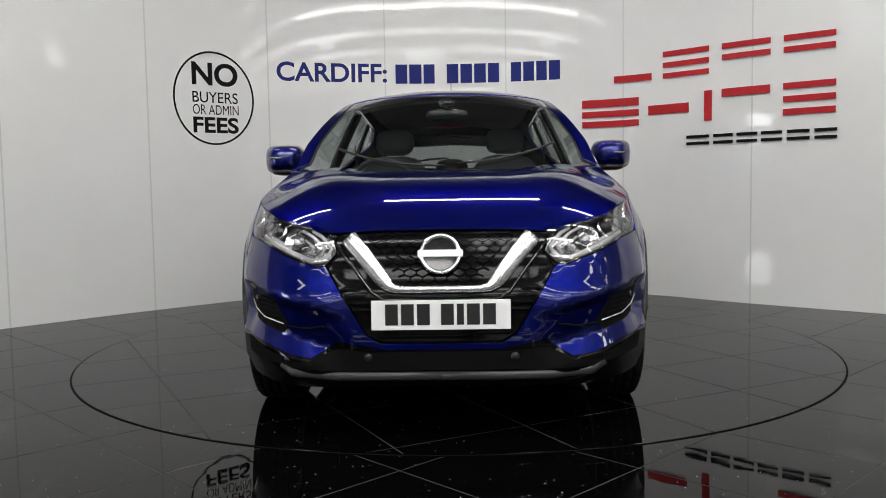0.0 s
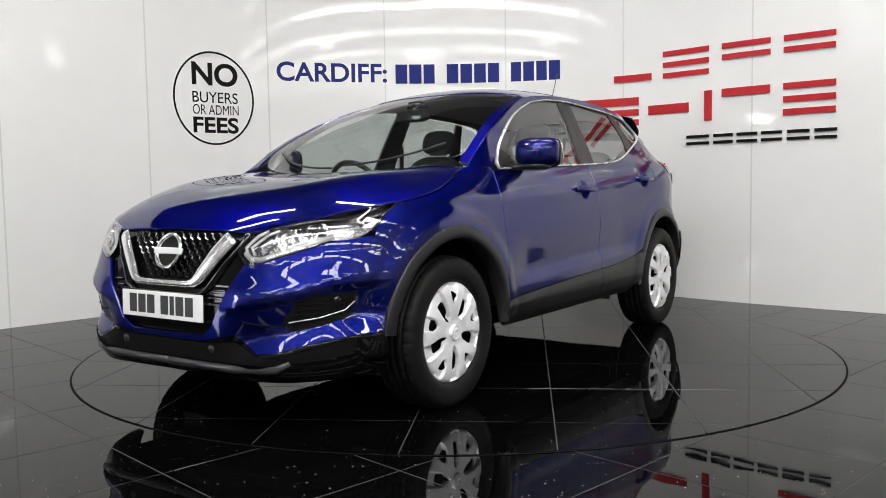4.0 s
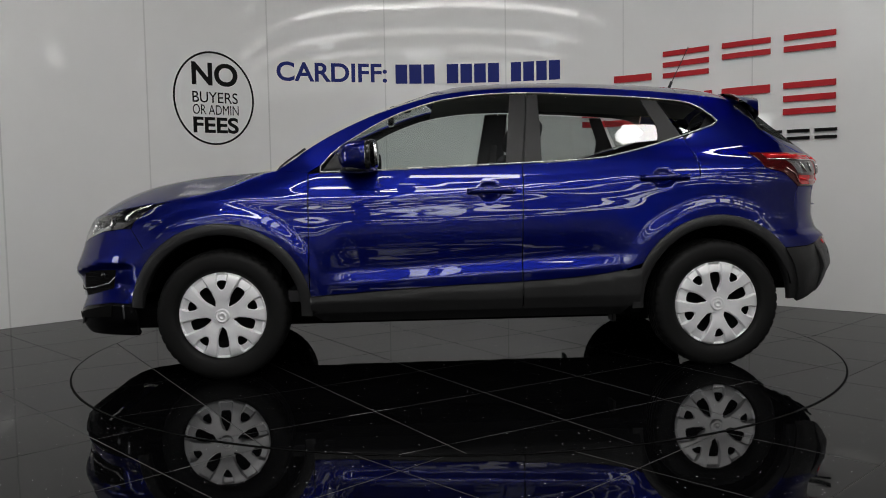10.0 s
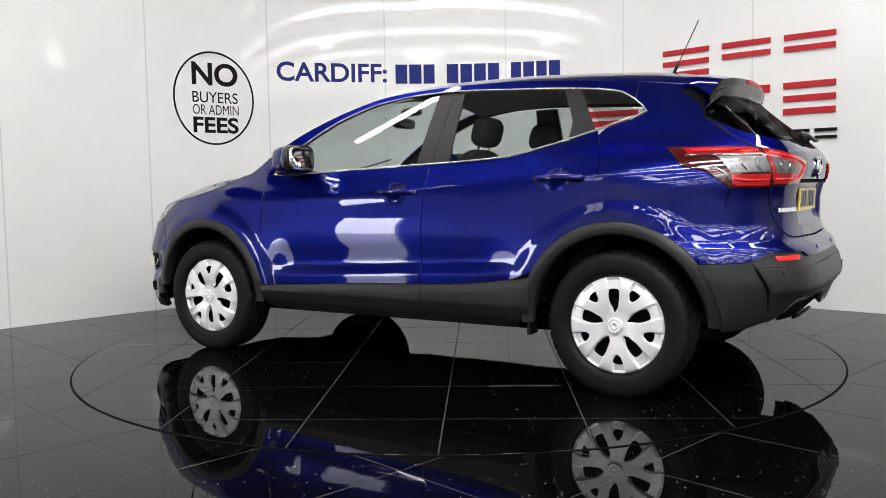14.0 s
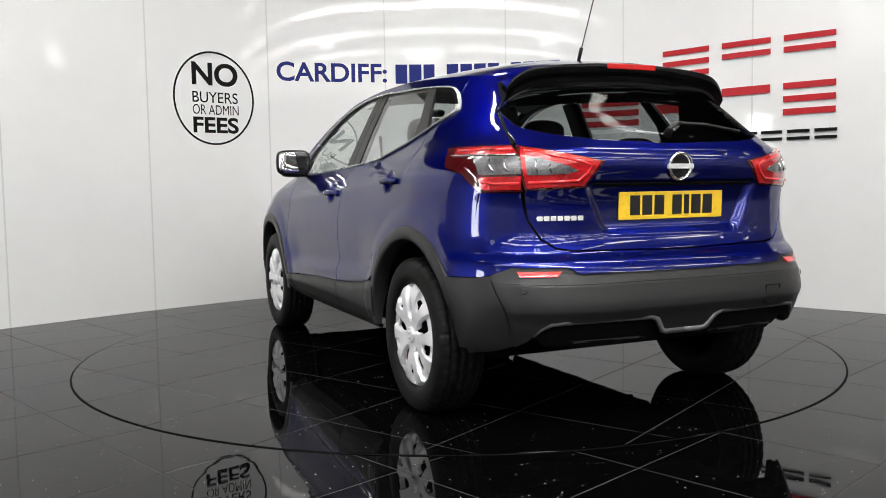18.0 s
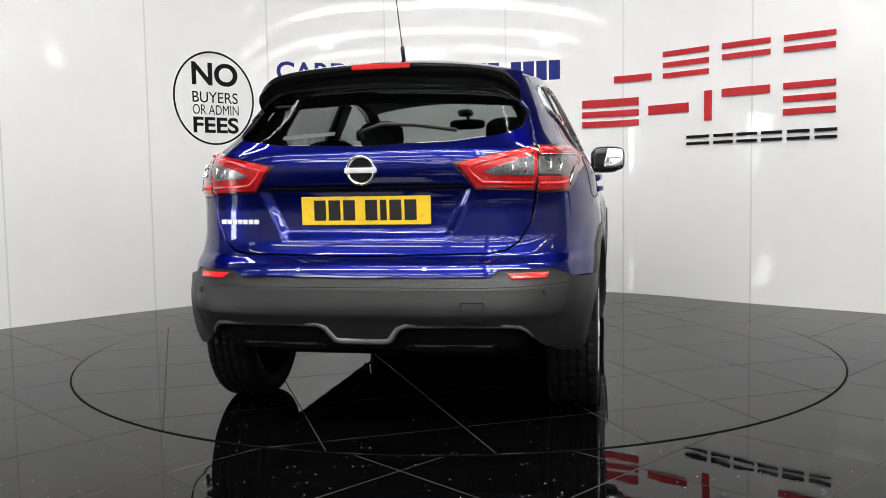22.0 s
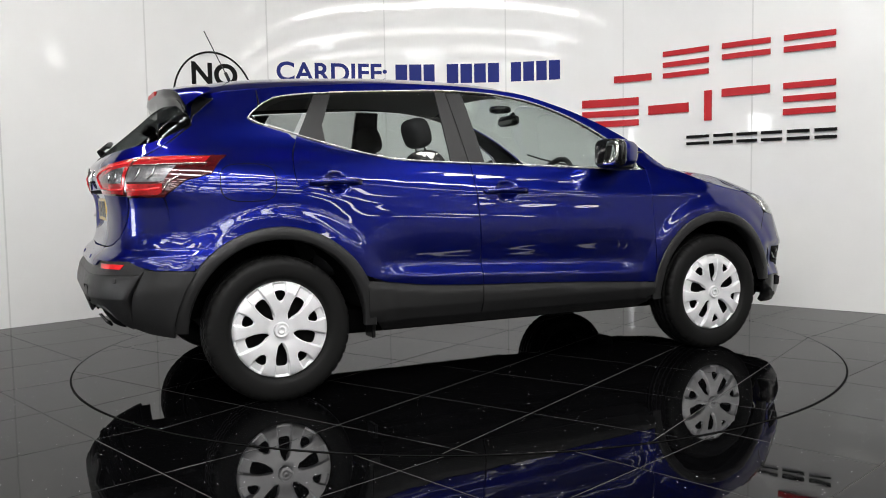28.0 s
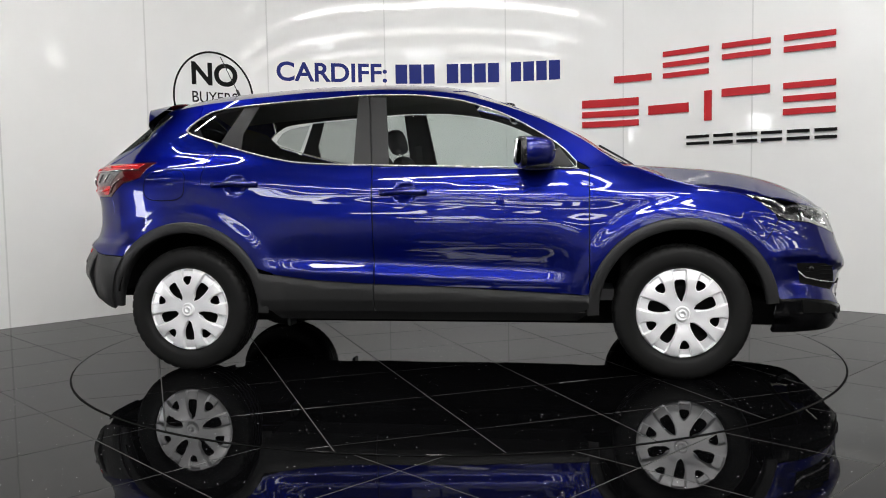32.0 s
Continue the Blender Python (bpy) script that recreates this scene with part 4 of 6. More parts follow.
# front bumper and lamps
LAMP_LOW = [by_y(0.44, 0.700), by_y(0.477, 0.697), by_y(0.56, 0.722), by_y(0.634, 0.747), by_y(0.72, 0.785), by_x(1.84, 0.800), by_x(1.775, 0.835), by_x(1.70, 0.895)]
LAMP_TOP = [by_x(1.642, 0.930), by_x(1.75, 0.917), by_x(1.85, 0.902), by_x(1.95, 0.877), by_y(0.60, 0.869), by_y(0.518, 0.851), by_y(0.412, 0.830)]
LAMPS = []
for side in (1, -1):
    bumper = ([(p[0], p[1] - 0.004) for p in LAMP_LOW[:6]] + [by_x(1.785, 0.80), by_x(1.722, 0.695)] + [by_x(x, z) for x, z in arch(HUB_X, ARCH_F, 46, 9, 8)]
              + [by_x(1.80, 0.412), by_y(0.785, 0.410), by_y(0.68, 0.386), by_y(0.584, 0.355), by_y(0.50, 0.347), by_y(0.449, 0.375), by_y(0.392, 0.414), by_y(0.306, 0.400), by_y(0.22, 0.382), by_y(0.0, 0.382), by_y(0.0, 0.402),
                 by_y(0.23, 0.404), by_y(0.285, 0.44), by_y(0.435, 0.69)])
    lamp = LAMP_LOW + LAMP_TOP + [by_y(0.397, 0.745)]
    if side < 0:
        bumper, lamp = mirrored(bumper), mirrored(lamp)
    panel("front_bumper", bumper, nose, PAINT, car, cell=0.016)
    unit = panel("headlight", lamp, nose, LAMP_SMOKE, car, "clear headlight with chrome reflectors", off=-0.045, lip=0.0, cell=0.025)
    panel("cover", lamp, nose, CLEAR_LENS, unit, "clear plastic cover", off=-0.001, lip=0.0, cell=0.025)
    rim = [nose(*p) for p in lamp]
    back = [Vector(p) + Vector((-0.05, 0, 0)) for p in rim]
    n = len(rim)
    part("bezel", ([*rim, *back], [(i, (i + 1) % n, n + (i + 1) % n, n + i) for i in range(n)]), GLOSS_BLACK, unit)
    LAMPS.append(unit)
grille_back = [by_y(0.43, 0.828), by_y(0.395, 0.742), by_y(0.43, 0.69), by_y(0.28, 0.436), by_y(0.222, 0.404)]
panel("grille_surround", grille_back + mirrored(list(reversed(grille_back))), nose, SATIN_BLACK, car, "black grille surround", off=-0.02, lip=0.0)
VEE = [(0.350, 0.804, 0.033), (0.340, 0.792, 0.034), (0.291, 0.739, 0.033), (0.235, 0.668, 0.031), (0.205, 0.632, 0.026), (0.182, 0.616, 0.019), (0.155, 0.611, 0.0145), (0.10, 0.610, 0.0135), (0.0, 0.610, 0.0135)]
VEE = VEE + [(-y, z, r) for y, z, r in reversed(VEE[:-1])]
vee_pts = [Vector(nose(*by_y(y, z))) + Vector((0.004, 0, 0)) for y, z, _ in VEE]
v, f = sweep(vee_pts, [r for _, _, r in VEE], [0.011] * len(VEE), up=(1, 0, 0), sides=14)
part("vee_trim", (v, f), SATIN_CHROME, car, "chrome vee trim", smooth=True)
low = [by_y(0.0, 0.381), by_y(0.22, 0.380), by_y(0.306, 0.398), by_y(0.392, 0.412), by_y(0.449, 0.373), by_y(0.50, 0.345), by_y(0.584, 0.353), by_y(0.68, 0.384), by_y(0.785, 0.408), by_x(1.785, 0.409), by_x(1.768, 0.33), by_x(1.765, 0.238), by_y(0.6, 0.225), by_y(0.0, 0.235)]
panel("lower_bumper", low + mirrored(list(reversed(low)))[1:-1], nose, SATIN_BLACK, car, "satin black lower bumper", off=-0.002, lip=0.03)

# rear bumper, tailgate, lamps
for side in (1, -1):
    bump = [ry(0.0, 0.652), ry(0.49, 0.655), ry(0.53, 0.680), ry(0.72, 0.682), ry(0.765, 0.655), rx(-1.86, 0.64), rx(-1.702, 0.635), rx(-1.703, 0.658), rx(-1.786, 0.80), rx(-1.815, 0.962), ry(0.785, 0.964), ry(0.665, 0.962), ry(0.642, 0.853), ry(0.60, 0.780), ry(0.55, 0.745), ry(0.488, 0.735), ry(0.0, 0.726)]
    if side < 0:
        bump = mirrored(bump)
    panel("rear_bumper", bump, tail, PAINT, car, flip=True, cell=0.016)
gate = [ry(0.0, 0.733), ry(0.487, 0.742), ry(0.545, 0.752), ry(0.593, 0.785), ry(0.635, 0.855), ry(0.652, 0.962), ry(0.648, 0.970), ry(0.435, 0.978), ry(0.35, 1.083), ry(0.645, 1.150), ry(0.63, 1.21), ry(0.605, 1.285), ry(0.60, 1.235), ry(0.585, 1.215), ry(0.52, 1.188), ry(0.35, 1.164), ry(0.0, 1.153)]
panel("tailgate", gate + mirrored(list(reversed(gate)))[1:-1], tail, PAINT, car, flip=True, cell=0.018)
back_glass = [ry(0.0, 1.157), ry(0.35, 1.168), ry(0.52, 1.192), ry(0.58, 1.218), ry(0.596, 1.24), ry(0.60, 1.30), ry(0.57, 1.40), ry(0.0, 1.42)]
panel("rear_window", back_glass + mirrored(list(reversed(back_glass)))[1:-1], tail, REAR_PANE, car, flip=True, off=-0.002, lip=0.0)
TAIL_LIGHTS = {}
for side in (1, -1):
    outer = [ry(0.658, 0.968), ry(0.78, 0.967), rx(-1.81, 0.97), rx(-1.718, 1.042), rx(-1.607, 1.07), rx(-1.528, 1.152), rx(-1.72, 1.151), ry(0.658, 1.148)]
    inner = [ry(0.652, 0.974), ry(0.438, 0.98), ry(0.353, 1.083), ry(0.652, 1.146)]
    for loop in (outer, inner):
        TAIL_LIGHTS[side] = panel("tail_light", loop if side > 0 else mirrored(loop), tail, RED_LENS, car, "red tail light with a clear band", flip=True, off=0.004, lip=0.02, cell=0.02)
LEDGE = ((0.34, -0.012), (0.40, -0.012), (0.455, -0.009), (0.478, -0.006), (0.515, 0.008), (0.608, 0.006), (0.618, 0.001), (0.648, -0.013), (0.66, -0.015))
CORNER_TOP, CORNER_LOW = ry(0.775, 0.64)[0], rx(-1.97, 0.42)[0]


def tail_low(a, z):
    """The black rear bumper: a ledge over a face that turns under, ending in a crease at the corner."""
    p = tail(a, z)
    u = abs(a)
    edge = CORNER_LOW + (CORNER_TOP - CORNER_LOW) * (z - 0.42) / 0.22
    out = float(np.interp(z, [q[0] for q in LEDGE], [q[1] for q in LEDGE]))
    out += 0.008 * math.exp(-((u - edge + 0.01) / 0.03) ** 2) * ease((z - 0.40) / 0.05) * ease((0.655 - z) / 0.03)
    return pushed(p, a, out)


def pushed(p, a, out):
    k = ease((abs(a) - 0.74) / 0.2)
    return (p[0] - out * (1 - k), p[1] + math.copysign(out * k, a), p[2])


def tail_side(a, z):
    return pushed(tail(a, z), a, -0.016 + 0.010 * ease((abs(a) - 1.0) / 0.15))


def corner(z):
    return CORNER_LOW + (CORNER_TOP - CORNER_LOW) * (z - 0.42) / 0.22


ledge = [ry(0.0, 0.650), ry(0.49, 0.653), ry(0.53, 0.678), ry(0.72, 0.680), ry(0.760, 0.655), (corner(0.645), 0.645), (corner(0.620), 0.620), ry(0.5, 0.614), ry(0.0, 0.614)]
panel("bumper_ledge", ledge + mirrored(list(reversed(ledge)))[1:-1], tail_low, BLACK_TRIM, car, "grained black bumper ledge", flip=True, off=0.004, lip=0.02, cell=0.014)
face = [ry(0.0, 0.612), ry(0.5, 0.612), (corner(0.618), 0.618), (corner(0.52), 0.52), (corner(0.42), 0.42), (corner(0.39) - 0.02, 0.388), ry(0.70, 0.372), ry(0.665, 0.40),
        ry(0.640, 0.440), ry(0.605, 0.466), ry(0.55, 0.472), ry(0.175, 0.472), ry(0.145, 0.458), ry(0.110, 0.408), ry(0.09, 0.402), ry(0.0, 0.402)]
panel("rear_lower_bumper", face + mirrored(list(reversed(face)))[1:-1], tail_low, BLACK_TRIM, car, "grained black rear bumper", flip=True, off=0.004, lip=0.05, cell=0.014)
for side in (1, -1):
    wrap = [(corner(0.645) - 0.005, 0.645), rx(-1.86, 0.638), rx(-1.70, 0.633), rx(-1.766, 0.50), rx(-1.790, 0.335), rx(-1.90, 0.352), (corner(0.39) - 0.03, 0.385), (corner(0.42) - 0.005, 0.42), (corner(0.52) - 0.005, 0.52)]
    panel("bumper_side", wrap if side > 0 else mirrored(wrap), lambda p, z: tail_side(p, z), BLACK_TRIM, car, "grained black bumper corner", flip=True, off=0.004, lip=0.02, cell=0.02)
part("underbody", box(0.2, 0, 0.31, 3.5, 1.24, 0.14, 0.03), DARK, car, "dark floor pan")
part("boot_floor", box(-1.72, 0, 0.43, 0.5, 1.1, 0.12, 0.03), DARK, car, "dark boot floor pan")
for x in (-0.0,):
    part("cabin_floor", box(0.09, 0, 0.42, 1.8, 1.55, 0.06), CABIN, car)


# ---------------------------------------------------------------- wheels
def wheel_meshes():
    r, w = TYRE_R, 0.108
    half = [(0.226, 0.75), (0.240, 0.93), (0.258, 0.985), (0.280, 1.0), (0.303, 0.995), (r - 0.028, 0.965), (r - 0.014, 0.90), (r - 0.006, 0.80), (r - 0.002, 0.66),
            (r - 0.001, 0.60), (r - 0.009, 0.585), (r - 0.009, 0.51), (r, 0.495), (r, 0.22), (r - 0.009, 0.205), (r - 0.009, 0.13), (r, 0.115)]
    prof = [(a, -b * w) for a, b in half] + [(a, b * w) for a, b in reversed(half)]
    steps, n = 252, len(prof)
    verts, faces = lathe(prof, steps, close=True)
    for k in range(steps):
        for i, (a, h) in enumerate(prof):
            cut = 0.006 if k % 6 == 0 and 0.60 * w <= abs(h) < 0.93 * w and a > r - 0.02 else 0.006 if k % 6 == 3 and abs(h) < 0.5 * w and a > r - 0.003 else 0.0
            if cut:
                x, y, z = verts[k * n + i]
                verts[k * n + i] = (x * (1 - cut / a), y, z * (1 - cut / a))
    tyre = mesh_of("tyre", verts, faces, smooth=True)
    return tyre


TYRE = wheel_meshes()
TYRE.materials.append(RUBBER)


SLOTS = ((0.056, (0.05, 0.075, 0.12, 0.16, 0.2145), (0.0, 0.016, 0.0265, 0.0300, 0.0330), [(0.056, 0.0), (0.068, 0.0085), (0.088, 0.0175), (0.116, 0.0245), (0.146, 0.0255), (0.158, 0.0190), (0.161, 0.0)]),
         (0.122, (0.12, 0.14, 0.17, 0.2145), (0.0, 0.015, 0.0250, 0.0300), [(0.129, 0.0), (0.132, 0.0085), (0.146, 0.0180), (0.162, 0.0230), (0.171, 0.0180), (0.174, 0.0)]))
DISH = curve([(0.0, 0.030), (0.05, 0.031), (0.10, 0.038), (0.16, 0.040), (0.195, 0.033), (0.208, 0.026), (0.2145, 0.010)])


def cover_height(x, z):
    """The cover's face: a dish with ten channels that run out from the slots to the rim."""
    r, a = math.hypot(x, z), math.atan2(x, z)
    step = math.pi / 5
    k = round(a / step)
    start, at, wide, _ = SLOTS[k % 2]
    u, v = r * math.cos(a - k * step), r * math.sin(a - k * step)
    sunk = 0.020 * ease((float(np.interp(u, at, wide)) + 0.0035 - abs(v)) / 0.0075) * ease((u - start) / 0.02) * ease((0.212 - r) / 0.012)
    return DISH(r) - sunk


def cover_mesh():
    """The wheel cover with five forked spokes, facing +y."""
    loops = [[(0.2145 * math.cos(2 * math.pi * k / 120), 0.2145 * math.sin(2 * math.pi * k / 120)) for k in range(120)]]
    for k in range(10):
        ca, sa = math.cos(math.pi * k / 5), math.sin(math.pi * k / 5)
        side = SLOTS[k % 2][3]
        ring = soft(side + [(u, -v) for u, v in reversed(side[1:-1])], 4, closed=True)
        loops.append([(u * sa + v * ca, u * ca - v * sa) for u, v in ring])
    flat, cons = [], []
    for ring in loops:
        cons.append([len(flat) + k for k in range(len(ring))])
        flat += ring
    cell = 0.0045
    gx, gz = np.meshgrid(np.arange(-0.212, 0.212, cell), np.arange(-0.212, 0.212, cell))
    gx, gz = (gx + (np.arange(gx.shape[0]) % 2 * cell * 0.5)[:, None]).ravel(), gz.ravel()
    rim_pts = np.array(flat)
    for x, z in zip(gx, gz):
        if math.hypot(x, z) < 0.211 and np.min((rim_pts[:, 0] - x) ** 2 + (rim_pts[:, 1] - z) ** 2) > 6e-6:
            flat.append((float(x), float(z)))
    edges = [(c[k], c[(k + 1) % len(c)]) for c in cons for k in range(len(c))]
    v2, _, f2, ov, _, _ = delaunay_2d_cdt([Vector(p) for p in flat], edges, [], 0, 1e-7)
    mids = np.array([[sum(v2[i].x for i in f) / 3, sum(v2[i].y for i in f) / 3] for f in f2])
    gone = np.hypot(mids[:, 0], mids[:, 1]) > 0.2145
    for ring in loops[1:]:
        gone |= inside(mids[:, 0], mids[:, 1], ring)
    verts, normals, h = [], [], 0.0012
    for v in v2:
        verts.append((v.x, cover_height(v.x, v.y), v.y))
        normals.append(Vector(((cover_height(v.x - h, v.y) - cover_height(v.x + h, v.y)) / (2 * h), 1.0, (cover_height(v.x, v.y - h) - cover_height(v.x, v.y + h)) / (2 * h))).normalized())
    faces = []
    for f, out in zip(f2, gone):
        if not out:
            a, b, c = (v2[i] for i in f)
            faces.append(tuple(f) if (b - a).x * (c - a).y - (b - a).y * (c - a).x < 0 else tuple(reversed(f)))
    for ring in loops:
        base, n = len(verts), len(ring)
        for k, (x, z) in enumerate(ring):
            p, q = ring[k - 1], ring[(k + 1) % n]
            side = Vector((q[1] - p[1], 0.0, p[0] - q[0])).normalized()
            y = cover_height(x, z)
            verts += [(x, y, z), (x, y - 0.008, z)]
            normals += [side, side]
        faces += [(base + 2 * k, base + 2 * ((k + 1) % n), base + 2 * ((k + 1) % n) + 1, base + 2 * k + 1) for k in range(n)]
    me = mesh_of("cover", verts, faces, True, normals)
    me.materials.append(SILVER)
    return me


COVER = cover_mesh()
CAP = mesh_of("cap", *lathe([(0.0, 0.040), (0.010, 0.041), (0.012, 0.044), (0.016, 0.044), (0.018, 0.041), (0.024, 0.041), (0.028, 0.044), (0.032, 0.044), (0.036, 0.030)], 32), smooth=True)
CAP.materials.append(SILVER)
RIMBACK = mesh_of("rim", *lathe([(0.0, -0.03), (0.12, -0.03), (0.19, -0.02), (0.212, 0.01), (0.216, 0.012), (0.216, -0.1)], 48), smooth=True)
RIMBACK.materials.append(DARK)


def wheel(x, side, phase):
    hub = part("wheel", TYRE, RUBBER, car, "black tyre with a silver slotted cover")
    hub.name = "wheel"
    hub.matrix_basis = pose(x, side * 0.775, HUB_Z, 0, 0, 0 if side > 0 else 180)
    for name, me in (("cover", COVER), ("cap", CAP), ("rim", RIMBACK)):
        ob = part(name, me, None, hub)
        ob.matrix_basis = pose(0, 0.068, 0, 0, phase if name != "rim" else 0, 0) @ Matrix.Diagonal((1.066, 1.0, 1.066, 1.0))


for x in (HUB_X, -HUB_X):
    for side in (1, -1):
        wheel(x, side, 36 if (x > 0) == (side > 0) else 4)


# ---------------------------------------------------------------- small parts of the car
def facing(surf, a, z, flip=False, out=0.0):
    """A frame on a skin: its y points out of the skin, its z up."""
    h = 0.006
    p = Vector(surf(a, z))
    n = (Vector(surf(a + h, z)) - Vector(surf(a - h, z))).cross(Vector(surf(a, z + h)) - Vector(surf(a, z - h))).normalized()
    if flip:
        n = -n
    up = (Vector((0, 0, 1)) - n * n.z).normalized()
    right = n.cross(up)
    m = Matrix.Identity(4)
    for i in range(3):
        m[i][0], m[i][1], m[i][2], m[i][3] = right[i], n[i], up[i], p[i] + n[i] * out
    return m


def turned(m, verts_faces):
    return [m @ Vector(v) for v in verts_faces[0]], verts_faces[1]


def nose_m(y, z, out=0.0):
    return facing(nose, by_y(y, z)[0], z, False, out)


def tail_m(y, z, out=0.0):
    return facing(tail, ry(y, z)[0], z, True, out)


def nose_line(points, out):
    return [nose_m(y, z, out).translation for y, z in points]


def tail_line(points, out):
    return [tail_m(y, z, out).translation for y, z in points]


def flat_bar(m, x0, x1, z0, z1, thick):
    return box((x0 + x1) / 2, thick / 2, (z0 + z1) / 2, x1 - x0, thick, z1 - z0, min(x1 - x0, z1 - z0, thick) * 0.2, m)


def badge(m, r, parent):
    ring = part("badge", turned(m, lathe([(r, 0.0), (r, 0.006), (r * 0.96, 0.011), (r * 0.86, 0.011), (r * 0.80, 0.006), (r * 0.78, 0.0)], 48)), CHROME, parent, "round chrome badge", smooth=True)
    part("bar", flat_bar(m, -r * 1.06, r * 1.06, -r * 0.17, r * 0.17, 0.013), SILVER, ring)
    part("disc", turned(m, lathe([(0.0, 0.003), (r * 0.8, 0.003)], 32)), GLOSS_BLACK, ring)


def plate(m, base, parent, label):
    p = part("number_plate", box(0, 0.004, 0, 0.52, 0.008, 0.111, 0.002, m), base, parent, label)
    x = -0.205
    for k in range(7):
        w = 0.026 if k == 2 else 0.048
        if k == 4:
            x += 0.03
        part("bar", box(x + w / 2, 0.0088, 0.002, w, 0.0016, 0.079, 0.0, m), BAR_BLACK, p)
        x += w + 0.0115
    return p


badge(nose_m(0.0, 0.738, 0.006), 0.080, car)
badge(tail_m(0.0, 1.060, 0.002), 0.059, car)
plate(nose_m(0.0, 0.516, 0.006), WHITE_PLATE, car, "white front number plate with plain bars")
plate(tail_m(0.0, 0.905, 0.004), YELLOW_PLATE, car, "yellow rear number plate with plain bars")
name = part("name_badge", flat_bar(tail_m(0.525, 0.864, 0.0), -0.096, 0.096, -0.002, 0.002, 0.003), CHROME, car, "small chrome bars")
for k in range(7):
    c = -0.081 + k * 0.027
    part("bar", flat_bar(tail_m(0.525, 0.864, 0.001), c - 0.0105, c + 0.0105, -0.009, 0.009, 0.004), SILVER, name)

# grille: honeycomb wires, side bars
mesh_v, mesh_f = [], []


def add(vf):
    base = len(mesh_v)
    mesh_v.extend(vf[0])
    mesh_f.extend(tuple(base + i for i in q) for q in vf[1])


cw, ch = 0.046, 0.0225
rows = 9
for j in range(rows):
    z = 0.640 + j * ch
    limit = 0.145 + (z - 0.628) * 0.80
    k0 = int(limit / (cw / 2))
    line = []
    for k in range(-k0, k0 + 1):
        line.append((k * cw / 2, z + (ch * 0.22 if (k + j) % 2 else -ch * 0.22)))
        if (k + j) % 2 and j < rows - 1:
            p = nose_line([(k * cw / 2, z + ch * 0.22), (k * cw / 2, z + ch * 0.78)], -0.008)
            add(sweep(p, 0.0022, 0.004, up=(1, 0, 0), sides=4))
    add(sweep(nose_line(line, -0.008), 0.0022, 0.004, up=(1, 0, 0), sides=4))
part("grille_mesh", (mesh_v, mesh_f), GLOSS_BLACK, car, "gloss black honeycomb grille")
for side in (1, -1):
    for j in range(4):
        z = 0.535 + j * 0.026
        y0, y1 = 0.215 + (z - 0.535) * 0.8 + 0.03, 0.335 + (z - 0.535) * 0.55
        part("grille_bar", sweep(nose_line([(side * y0, z), (side * y1, z)], -0.010), 0.006, 0.005, up=(1, 0, 0), sides=6), GLOSS_BLACK, car)
    edge = [(0.43, 0.815), (0.335, 0.70), (0.26, 0.60), (0.215, 0.572), (0.0, 0.570)]
    part("grille_strip", sweep(nose_line([(side * y, z) for y, z in edge], -0.004), 0.007, 0.006, up=(1, 0, 0), sides=6), GLOSS_BLACK, car, smooth=True)
    # fog lamp recess
    pod = [by_y(0.80, 0.585), by_y(0.70, 0.577), by_y(0.645, 0.552), by_y(0.592, 0.472), by_y(0.62, 0.432), by_y(0.79, 0.482), by_x(1.90, 0.53)]
    pod = pod if side > 0 else mirrored(pod)
    fog = panel("fog_lamp_recess", pod, nose, DARK, car, "black honeycomb fog lamp recess", off=0.003, lip=0.004, cell=0.03)
    part("trim", sweep(nose_line([(side * 0.612, 0.473), (side * 0.70, 0.488), (side * 0.775, 0.512), (side * 0.797, 0.545)], 0.008), 0.0025, 0.003, up=(1, 0, 0), sides=6), BRIGHT_TRIM, fog, "bright pod edging", smooth=True)
    part("slit", sweep(nose_line([(side * 0.605, 0.462), (side * 0.52, 0.458), (side * 0.44, 0.470)], 0.001), 0.004, 0.005, up=(1, 0, 0), sides=6), DARK, fog)
    part("sensor", turned(nose_m(side * 0.755, 0.553, 0.004), lathe([(0.0, 0.004), (0.012, 0.004), (0.015, 0.0)], 20)), GLOSS_BLACK, fog, smooth=True)
    for j in range(5):
        z = 0.478 + j * 0.02
        part("rib", sweep(nose_line([(side * (0.625 + j * 0.006), z), (side * 0.70, z + 0.006), (side * 0.775, z)], 0.004), 0.003, 0.004, up=(1, 0, 0), sides=4), DARK, fog)
    low_pod = [by_y(0.79, 0.402), by_y(0.62, 0.347), by_y(0.61, 0.312), by_y(0.78, 0.335)]
    lp = panel("lower_mesh", low_pod if side > 0 else mirrored(low_pod), nose, DARK, car, "black honeycomb insert", off=0.003, lip=0.003, cell=0.03)
    part("sensor", turned(nose_m(side * 0.277, 0.352, 0.0), lathe([(0.0, 0.008), (0.014, 0.008), (0.018, 0.0)], 20)), BLACK_TRIM, car, smooth=True)
    part("bumper_blade", sweep(nose_line([(side * 0.625, 0.318), (side * 0.575, 0.286), (side * 0.40, 0.279), (side * 0.2, 0.279), (0, 0.279)], 0.001), 0.017, [0.004, 0.007, 0.009, 0.009, 0.009], up=(1, 0, 0), sides=8), SATIN_GREY, car, "satin grey bumper blade", smooth=True)
    part("air_deflector", box(-0.80, side * 0.66, 0.262, 0.02, 0.10, 0.07, 0.004), BLACK_TRIM, car)
    part("air_deflector", box(1.60, side * 0.62, 0.215, 0.012, 0.26, 0.09, 0.004), BLACK_TRIM, car)

